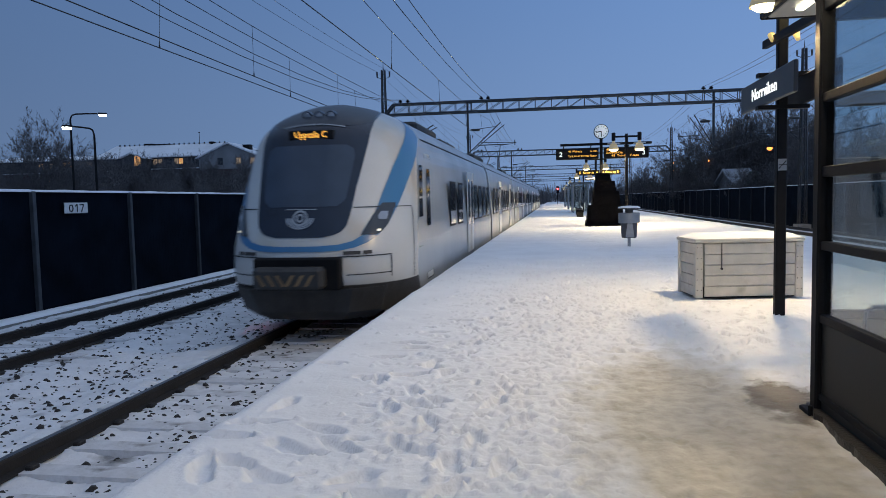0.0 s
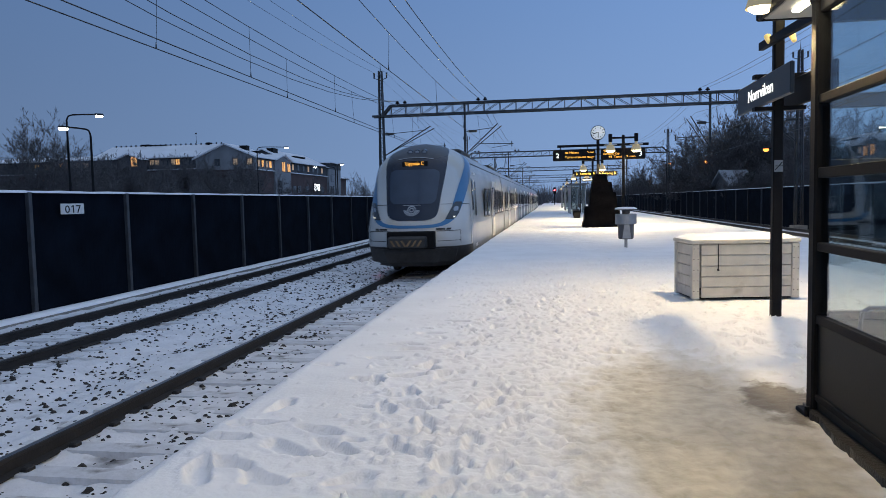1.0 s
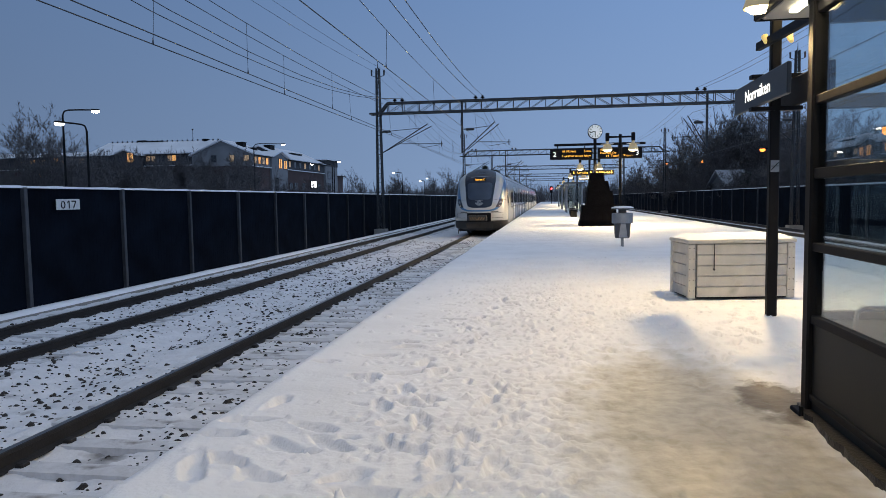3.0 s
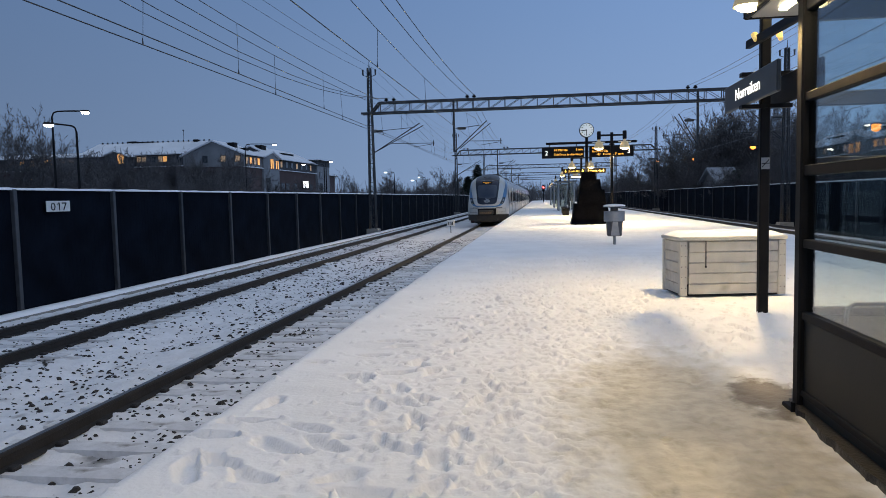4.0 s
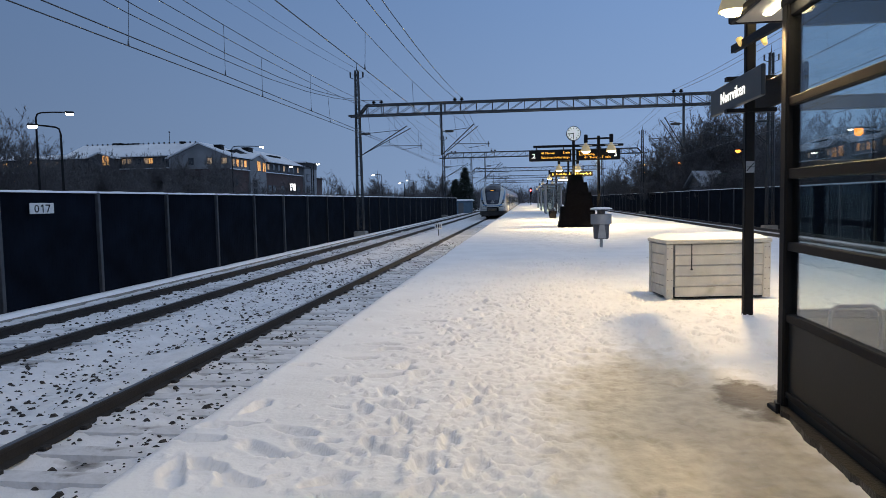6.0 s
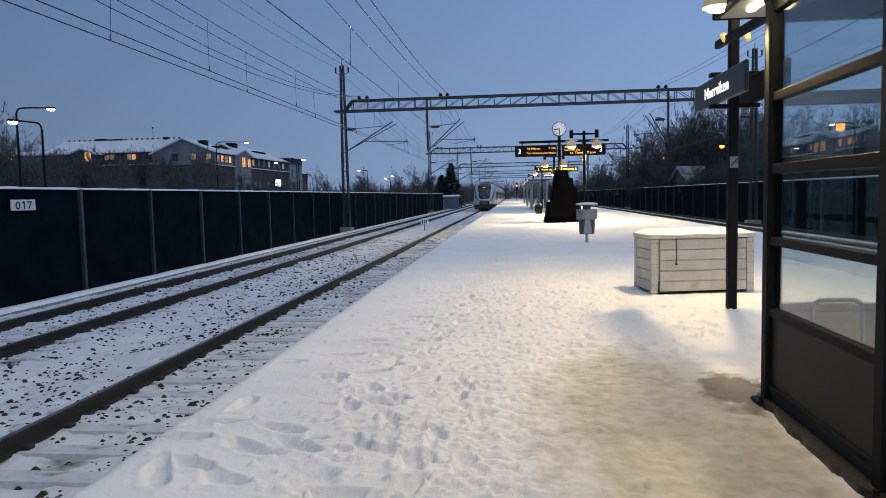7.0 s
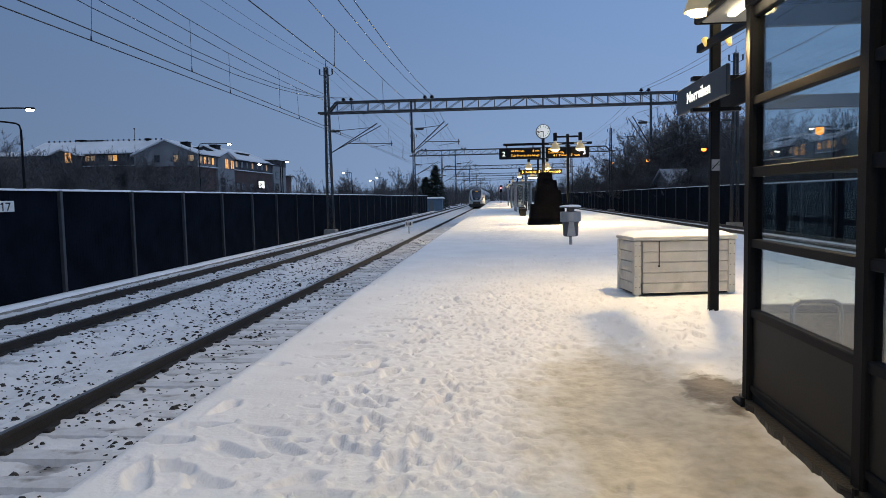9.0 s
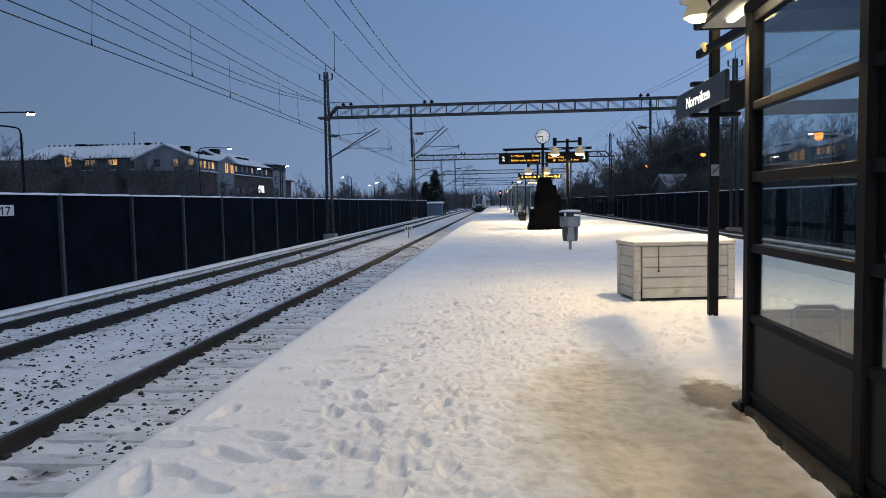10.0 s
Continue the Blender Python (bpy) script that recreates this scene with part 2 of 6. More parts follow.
def platform_snow():
    """Trodden snow with a wet, bare patch of asphalt and slush."""
    m = mat("platform_snow", (0.80, 0.80, 0.81), 0.7, vary=0.05, scale=1.2, bump=0.28, fine=38.0)
    n, l = m.node_tree.nodes, m.node_tree.links
    b = n["Principled BSDF"]
    old = b.inputs["Base Color"].links[0].from_socket
    co, mp, ln, nz, nz2, ad, cut, mix, rg = (n.new("ShaderNode" + k) for k in (
        "TexCoord", "Mapping", "VectorMath", "TexNoise", "TexNoise", "Math", "ValToRGB", "Mix", "Mix"))
    mp.vector_type = "POINT"
    mp.inputs["Location"].default_value = (-0.85 / 0.78, -3.9 / 2.1, 0)
    mp.inputs["Scale"].default_value = (1 / 0.78, 1 / 2.1, 0)
    ln.operation = "LENGTH"
    l.new(co.outputs["Object"], mp.inputs[0])
    l.new(mp.outputs[0], ln.inputs[0])
    mp2, ln2, low = n.new("ShaderNodeMapping"), n.new("ShaderNodeVectorMath"), n.new("ShaderNodeMath")
    mp2.inputs["Location"].default_value, mp2.inputs["Scale"].default_value = (-1.42 / 0.26, -4.55 / 0.5, 0), (1 / 0.26, 1 / 0.5, 0)
    ln2.operation, low.operation = "LENGTH", "MINIMUM"
    l.new(co.outputs["Object"], mp2.inputs[0])
    l.new(mp2.outputs[0], ln2.inputs[0])
    l.new(ln.outputs["Value"], low.inputs[0])
    l.new(ln2.outputs["Value"], low.inputs[1])
    nz.inputs["Scale"].default_value, nz.inputs["Detail"].default_value = 4.5, 12.0
    l.new(co.outputs["Object"], nz.inputs["Vector"])
    ad.operation = "MULTIPLY_ADD"
    l.new(nz.outputs[0], ad.inputs[0])
    ad.inputs[1].default_value = -0.95
    l.new(low.outputs[0], ad.inputs[2])
    cut.color_ramp.elements[0].position, cut.color_ramp.elements[0].color = 0.12, (1, 1, 1, 1)
    cut.color_ramp.elements[1].position, cut.color_ramp.elements[1].color = 0.62, (0, 0, 0, 1)
    l.new(ad.outputs[0], cut.inputs[0])
    nz2.inputs["Scale"].default_value, nz2.inputs["Detail"].default_value = 10.0, 10.0
    l.new(co.outputs["Object"], nz2.inputs["Vector"])
    slush = n.new("ShaderNodeValToRGB")
    slush.color_ramp.elements[0].position, slush.color_ramp.elements[0].color = 0.32, (0.36, 0.33, 0.265, 1)
    slush.color_ramp.elements[1].position, slush.color_ramp.elements[1].color = 0.66, (0.52, 0.49, 0.41, 1)
    l.new(nz2.outputs[0], slush.inputs[0])
    mix.data_type = "RGBA"
    l.new(cut.outputs[0], mix.inputs[0])
    l.new(old, mix.inputs[6])
    l.new(slush.outputs[0], mix.inputs[7])
    # a brown wet stain at the foot of the shelter post
    sub2, ramp2, stain = n.new("ShaderNodeMath"), n.new("ShaderNodeValToRGB"), n.new("ShaderNodeMix")
    sub2.operation, sub2.inputs[1].default_value = "MULTIPLY_ADD", -1.4
    l.new(nz.outputs[0], sub2.inputs[0])
    l.new(ln2.outputs["Value"], sub2.inputs[2])
    ramp2.color_ramp.elements[0].position, ramp2.color_ramp.elements[0].color = 0.0, (0.85, 0.85, 0.85, 1)
    ramp2.color_ramp.elements[1].position, ramp2.color_ramp.elements[1].color = 0.25, (0, 0, 0, 1)
    l.new(sub2.outputs[0], ramp2.inputs[0])
    stain.data_type = "RGBA"
    stain.inputs[7].default_value = (0.095, 0.072, 0.042, 1)
    l.new(ramp2.outputs[0], stain.inputs[0])
    l.new(mix.outputs[2], stain.inputs[6])
    l.new(stain.outputs[2], b.inputs["Base Color"])
    rg.data_type = "FLOAT"
    l.new(cut.outputs[0], rg.inputs[0])
    rg.inputs[2].default_value, rg.inputs[3].default_value = 0.75, 0.5
    l.new(rg.outputs[0], b.inputs["Roughness"])
    return m


PLATFORM_SNOW = platform_snow()
SLEEPER = mat("sleeper", (0.54, 0.55, 0.58), 0.8, vary=0.12, scale=6.0, dirt_or_light=(0.16, 0.15, 0.14), dirt_or_light_at=0.66, bump=0.3, fine=30.0)
# The nose's yellowish patches are warm platform lamp light put into the paint.
TRAIN_WHITE = mat("train_white", (0.54, 0.55, 0.54), 0.30, 0.0, vary=0.07, scale=1.0, bump=0.01, fine=40.0, dirt_or_light=(0.50, 0.44, 0.34), dirt_or_light_at=0.56)
# Sides share the nose's paint, toned darker for how light falls on them.
TRAIN_SIDE = mat("train_side", (0.40, 0.41, 0.41), 0.24, 0.0, vary=0.08, scale=0.8, bump=0.01, fine=30.0, dirt_or_light=(0.33, 0.30, 0.26), dirt_or_light_at=0.80)
TRAIN_BLUE = mat("train_blue", (0.050, 0.165, 0.33), 0.3, vary=0.08, scale=1.0, bump=0.0)
TRAIN_FAIRING = mat("train_fairing", (0.022, 0.028, 0.042), 0.4, vary=0.25, scale=2.0, bump=0.02, dirt_or_light=(0.05, 0.05, 0.055), dirt_or_light_at=0.66)
# Mask and windscreen carry the reflected sky as blue in their base colour.
TRAIN_MASK = mat("train_mask", (0.009, 0.015, 0.032), 0.2, vary=0.2, scale=2.0, bump=0.0)
TRAIN_SCREEN = mat("train_windscreen", (0.032, 0.048, 0.078), 0.12, vary=0.15, scale=1.5, bump=0.0)
TRAIN_GLASS = mat("train_glass", (0.02, 0.024, 0.03), 0.06, vary=0.1, bump=0.0)
TRAIN_LENS = mat("lamp_lens", (0.045, 0.05, 0.055), 0.08, vary=0.1, bump=0.0)
HEAD_GLOW = glow("small_marker_lamp", (1.0, 0.90, 0.68), 0.9)
TRAIN_LENS2 = mat("clear_lens", (0.35, 0.37, 0.4), 0.1, 0.4, vary=0.1, bump=0.0)
TRAIN_DARK = mat("train_underside", (0.035, 0.034, 0.033), 0.7, vary=0.35, scale=3.0, fine=30.0, bump=0.2)
TRAIN_STRIPE = mat("warning_stripe", (0.20, 0.13, 0.06), 0.6, vary=0.3, scale=5.0)
WHITE_PAINT = mat("white_paint", (0.72, 0.72, 0.71), 0.5, vary=0.08, scale=6.0, bump=0.03)
OLD_WHITE = mat("weathered_white", (0.50, 0.485, 0.44), 0.75, vary=0.12, scale=5.0, fine=70.0, bump=0.25, dirt_or_light=(0.34, 0.32, 0.27), dirt_or_light_at=0.70)
BIN_GREY = mat("bin_grey", (0.30, 0.31, 0.32), 0.45, 0.4, vary=0.12, scale=6.0, bump=0.03)
BIN_DARK = mat("bin_dark", (0.09, 0.09, 0.095), 0.5, 0.3, vary=0.2, scale=6.0, bump=0.05)
TARP = mat("black_cover", (0.0045, 0.0045, 0.005), 0.9, spec=0.05, vary=0.4, scale=4.0, bump=0.4, fine=12.0)
SIGN_DARK = mat("sign_grey", (0.036, 0.038, 0.038), 0.5, vary=0.15, scale=4.0, bump=0.02)
PANEL_GREY = mat("panel_grey", (0.014, 0.014, 0.013), 0.55, spec=0.3, vary=0.15, scale=2.0, bump=0.03)
PANEL_GREY2 = mat("frame_grey", (0.12, 0.125, 0.13), 0.5, vary=0.15, scale=2.0, bump=0.03)
FROSTED = mat("frosted_panel", (0.24, 0.235, 0.20), 0.5, vary=0.08, scale=3.0, bump=0.02)
ROOF_UNDER = mat("roof_underside", (0.30, 0.29, 0.26), 0.55, vary=0.08, scale=2.0, bump=0.03)
SHADE = glow("lamp_shade", (0.55, 0.44, 0.25), 0.30)
# Brass glows faintly in place of the lamp light that falls on it.
BRASS = glow("glowing_brass", (0.9, 0.62, 0.20), 0.55)
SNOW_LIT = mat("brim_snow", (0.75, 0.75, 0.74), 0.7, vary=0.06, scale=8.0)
SHELTER_GLASS = glass("shelter_glass", (0.88, 0.92, 0.92))
AMBER = glow("amber_letters", (1.0, 0.46, 0.06), 1.5)
SIGN_GLOW = glow("sign_letters", (1.0, 0.96, 0.88), 1.6)
WHITE_GLOW = glow("white_figures", (1.0, 0.97, 0.9), 1.4)
DIAL = glow("clock_dial", (0.95, 0.97, 0.92), 0.30)
LAMP_GLOW = glow("lamp_mouth", (1.0, 0.80, 0.42), 7.0)
STRIP_GLOW = glow("strip_light", (1.0, 0.90, 0.62), 9.0)
RED = glow("red_tail_light", (1.0, 0.0022, 0.0020), 60.0)
RED_CORE = glow("red_lamp_core", (1.0, 0.055, 0.018), 70.0)
SIGNAL_RED = glow("red_signal", (1.0, 0.03, 0.03), 30.0)
SODIUM = glow("sodium_lamp", (1.0, 0.27, 0.04), 3.4)
STREET_GLOW = glow("street_lamp_glow", (1.0, 0.93, 0.78), 12.0)
WINDOW_LIT = glow("lit_window", (1.0, 0.46, 0.13), 0.85)
WINDOW_DIM = glow("dim_window", (0.55, 0.36, 0.20), 0.42)
BRICK = mat("brick_wall", (0.062, 0.036, 0.033), 0.85, vary=0.25, scale=0.5, fine=12.0, bump=0.3)
PLASTER_PALE = mat("pale_plaster", (0.20, 0.205, 0.215), 0.85, vary=0.15, scale=0.4, fine=8.0, bump=0.2)
PLASTER = mat("grey_plaster", (0.050, 0.052, 0.058), 0.85, vary=0.15, scale=0.4, fine=8.0, bump=0.2)
BARK = mat("bark", (0.045, 0.038, 0.033), 0.9, vary=0.3, scale=3.0, fine=20.0, bump=0.3)
# Twigs are coloured paler to stand in for the haze before the trees.
TWIG = mat("twigs", (0.105, 0.098, 0.100), 0.9, vary=0.3, scale=1.0, bump=0.0)
CONIFER = mat("conifer", (0.018, 0.03, 0.022), 0.9, vary=0.4, scale=1.5, bump=0.0)
FAR_GLASS = glass("far_glass", (0.74, 0.78, 0.77), 0.2)
SHED_BLUE = mat("shed_boards", (0.10, 0.16, 0.22), 0.8, vary=0.2, scale=1.5, fine=25.0, bump=0.2)
YELLOW = glow("yellow_letters", (1.0, 0.66, 0.10), 1.0)
# Wet asphalt made nearly black, the shelter's shade included.
WET_SHADED = mat("shaded_wet_asphalt", (0.011, 0.0105, 0.010), 0.5, vary=0.4, scale=6.0, fine=60.0, bump=0.3)
VILLA_ROOF = mat("villa_roof", (0.22, 0.235, 0.26), 0.8, vary=0.2, scale=1.0, fine=12.0, bump=0.2, dirt_or_light=(0.14, 0.14, 0.15), dirt_or_light_at=0.58)
VILLA_WALL = mat("villa_boards", (0.17, 0.17, 0.175), 0.8, vary=0.12, scale=0.6, fine=10.0, bump=0.2)

# ---- ground ----
def build_ground():
    s = Shape()
    xs = [-2500, -600, -150, -60, -30, -12.2, 18, 40, 90, 250, 800, 2500]
    ys = [-1500, -300, -60, -12, 20, 60, 110, 170, 240, 400, 900, 2500]
    s.grid([[(x, y, -1.25 + (0.0 if -13 < x < 19 else 0.3 * noise.noise((x * 0.02, y * 0.02, 0)))) for x in xs] for y in ys])
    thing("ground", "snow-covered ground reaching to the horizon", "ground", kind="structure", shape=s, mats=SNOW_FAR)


def build_ballast(x0, x1, name, near):
    s = Shape()
    ys, y = [], Y0
    while y < Y1 + 60:
        ys.append(y)
        y += (0.06 if 2 < y < 16 else 0.15 if y < 40 else 1.2) if near else 1.5
    n = int((x1 - x0) / (0.08 if near else 0.5))

    def z(x, y):
        h = 0.05 * noise.noise((x * 0.9, y * 0.9, 3)) + 0.03 * noise.noise((x * 5, y * 5, 1)) + 0.028 * noise.noise((x * 14, y * 14, 2))
        d = min(abs(x - c) for c in TRACKS)
        return RAIL_Z - 0.165 + h - max(0, d - 1.3) * 0.10
    s.grid([[(x0 + (x1 - x0) * i / n, yy, z(x0 + (x1 - x0) * i / n, yy)) for i in range(n + 1)] for yy in ys])
    thing(name, "track bed of ballast under a thin layer of snow", "track bed", kind="structure", shape=s, mats=BALLAST_SNOW, smooth=True)
    return z


def build_stones(zfun):
    s, rnd = Shape(), random.Random(5)
    count = 0
    while count < 13000:
        y = 2.0 + 34 * rnd.random() ** 1.5
        x = rnd.uniform(-9.8, -2.1)
        if noise.noise((x * 1.1, y * 0.8, 7)) + 0.6 * noise.noise((x * 4, y * 4, 9)) < rnd.uniform(-0.75, 0.55):
            continue
        if min(abs(x - c - g) for c in TRACKS[:2] for g in (-0.77, 0.77)) < 0.09:
            continue
        r = 0.010 + 0.030 * rnd.random() ** 2.5
        c, w = Vector((x, y, zfun(x, y) + r * 0.1)), rnd.uniform(0, 6.3)
        k = len(s.v)
        for i in range(5):
            a = w + i * 1.2566
            q = r * rnd.uniform(0.75, 1.25)
            s.v.append((c.x + q * math.cos(a) * 1.5, c.y + q * math.sin(a), c.z - r * 0.5))
        for i in range(4):
            a = w + 0.4 + i * 1.5708
            s.v.append((c.x + 0.6 * r * math.cos(a), c.y + 0.6 * r * math.sin(a), c.z + r * rnd.uniform(0.15, 0.6)))
        s.f.append((k + 5, k + 6, k + 7, k + 8)), s.s.append(0)
        for i, j in ((0, 0), (1, 1), (2, 2), (3, 3)):
            s.f.append((k + i, k + (i + 1) % 5, k + 5 + j)), s.s.append(0)
            s.f.append((k + (i + 1) % 5, k + 5 + (j + 1) % 4, k + 5 + j)), s.s.append(0)
        s.f.append((k + 4, k, k + 5)), s.s.append(0)
        count += 1
    thing("ballast_stones", "dark ballast stones poking through the snow", "stones", kind="stuff", shape=s, mats=STONE)


def rail_shape(y0, y1, step=12.0):
    prof = [(-0.07, -0.165), (-0.07, -0.15), (-0.012, -0.13), (-0.01, -0.05), (-0.036, -0.036), (-0.036, -0.006), (-0.028, 0.0),
            (0.028, 0.0), (0.036, -0.006), (0.036, -0.036), (0.01, -0.05), (0.012, -0.13), (0.07, -0.15), (0.07, -0.165)]
    s = Shape()
    n = max(1, int((y1 - y0) / step))
    rows = [[(x, y0 + (y1 - y0) * i / n, z) for x, z in prof] for i in range(n + 1)]
    s.grid(rows)
    for i, f in enumerate(s.f):
        if i % 13 == 6:
            s.s[i] = 1
    return s


def build_track(name, label, c, y0, y1, near):
    t = thing(name, label, "railway track", at=(c, 0, RAIL_Z), kind="structure")
    rail = rail_shape(y0, y1).mesh("rail", [RAIL, RAIL_TOP])
    for g in (-0.77, 0.77):
        part("rail", rail, None, t).location.x = g
    s = Shape()
    s.hull([(-1.25, -0.13), (1.25, -0.13), (1.25, 0.13), (-1.25, 0.13)], [(-0.24, 0), (-0.155, 0.02)])
    sl = s.mesh("sleeper", [SLEEPER])
    c_s = Shape()
    for g in (-0.77, 0.77):
        for e in (-0.105, 0.105):
            c_s.box(g + e - 0.04, g + e + 0.04, -0.05, 0.05, -0.165, -0.115, 0.012)
    cl = c_s.mesh("rail_clip", [RAIL])
    if near:
        y = y0 + 0.2
        while y < 60:
            o = part("sleeper", sl, None, t)
            o.location = (random.uniform(-0.02, 0.02), y, random.uniform(-0.005, 0.012))
            if y < 30:
                part("rail_clip", cl, None, t).location = (0, y, 0)
            y += 0.58
    return t


# ---- platform ----
def snow_height():
    """Footprints and trampled snow, as a height map over the near platform."""
    x0, x1, y0, y1, d = EDGE_L - 0.06, 3.6, 1.3, 15.0, 0.0165
    nx, ny = int((x1 - x0) / d), int((y1 - y0) / d)
    X, Y = np.meshgrid(x0 + d * np.arange(nx + 1), y0 + d * np.arange(ny + 1))
    Z = np.zeros_like(X)
    rng = np.random.RandomState(3)

    def dent(cx, cy, a, depth, lx, ly, rim):
        i0, i1 = int((cy - 0.35 - y0) / d), int((cy + 0.35 - y0) / d)
        j0, j1 = int((cx - 0.35 - x0) / d), int((cx + 0.35 - x0) / d)
        i0, j0 = max(i0, 0), max(j0, 0)
        if i1 <= i0 or j1 <= j0:
            return
        px, py = X[i0:i1, j0:j1] - cx, Y[i0:i1, j0:j1] - cy
        u, v = (px * math.cos(a) + py * math.sin(a)) / lx, (-px * math.sin(a) + py * math.cos(a)) / ly
        turn, ph = np.arctan2(v, u), 40 * cx + 23 * cy
        r = np.sqrt(u * u + v * v) * (1 + 0.13 * np.sin(3 * turn + ph) + 0.08 * np.sin(7 * turn + 1.7 * ph))
        Z[i0:i1, j0:j1] += -depth / (1 + np.exp(np.clip((r - 1) * 30, -50, 50))) + rim * np.exp(-((r - 1.35) / 0.28) ** 2)
    # a trodden lane along the platform
    for _ in range(1900):
        cy = 2.6 + 12.4 * rng.rand()
        cx = 0.20 + 0.03 * cy + 0.80 * rng.randn() * (0.8 + cy * 0.04)
        if cx > 4.7 or cx < EDGE_L + 0.5:
            continue
        dent(cx, cy, 6.28 * rng.rand(), 0.007 + 0.017 * rng.rand(), 0.035 + 0.05 * rng.rand(), 0.022 + 0.018 * rng.rand(), 0.005)
    # clear single steps, some crossing towards the edge
    for px, py, a, half in ((-1.77, 3.81, 0.09, 0.16), (-1.3, 3.70, -0.46, 0.15), (-1.39, 3.41, -0.61, 0.19), (-1.82, 3.57, -0.17, 0.15), (-1.14, 3.46, -0.66, 0.15),
                            (-1.70, 3.08, -1.16, 0.18), (-1.59, 3.19, -0.43, 0.12), (-1.36, 3.03, -0.52, 0.13), (-0.93, 3.05, 0.68, 0.12), (-0.80, 2.88, 0.03, 0.14), (-0.78, 3.72, 0.32, 0.12),
                            (-0.70, 3.42, 0.39, 0.10), (-0.52, 3.28, 1.42, 0.11), (-1.72, 4.19, 1.45, 0.14), (-1.75, 5.28, -0.17, 0.10), (-0.87, 4.23, -0.53, 0.12), (-0.76, 4.35, -0.76, 0.10), (-1.32, 4.82, -0.36, 0.12),
                            (-1.38, 5.55, 0.1, 0.13), (-1.30, 6.1, -0.1, 0.14), (-1.15, 6.6, 0.15, 0.12), (-1.2, 5.9, 0.2, 0.13), (-1.0, 7.3, -0.2, 0.13), (-0.95, 5.2, -0.5, 0.12), (-1.05, 4.95, 0.3, 0.13)):
        dent(px, py, a, 0.042, half, 0.055, 0.006)
        dent(px + 0.6 * half * math.cos(a), py + 0.6 * half * math.sin(a), a, 0.018, 0.06, 0.045, 0.0)
    for px, py, a, steps in ((-0.6, 3.2, 1.9, 6), (1.0, 5.0, 1.2, 9), (1.5, 6.5, 2.2, 6), (-0.9, 5.0, 1.45, 12), (2.2, 5.4, 1.9, 5), (0.9, 2.4, 1.5, 7), (0.5, 2.6, 1.3, 8), (-0.4, 2.6, 1.5, 6)):
        for k in range(steps):
            off = 0.10 if k % 2 else -0.10
            dent(px + 0.34 * k * math.cos(a) - off * math.sin(a), py + 0.34 * k * math.sin(a) + off * math.cos(a),
                 a + 0.2 * rng.randn(), 0.040, 0.13, 0.048, 0.010)
    # clods kicked out of the prints
    for _ in range(4600):
        cy = 2 + 13 * rng.rand() ** 1.1
        dent(0.2 + 0.03 * cy + 0.95 * rng.randn(), cy, 6.28 * rng.rand(), -0.006 - 0.015 * rng.rand(), 0.014 + 0.026 * rng.rand() ** 2, 0.013 + 0.014 * rng.rand(), 0.0)
    # the slush is trodden flatter than the snow round it
    q = np.sqrt(((X - 0.85) / 0.78) ** 2 + ((Y - 3.9) / 2.1) ** 2)
    Z *= 0.45 + 0.55 / (1 + np.exp(np.clip((0.95 - q) * 9, -50, 50)))
    return X, Y, Z


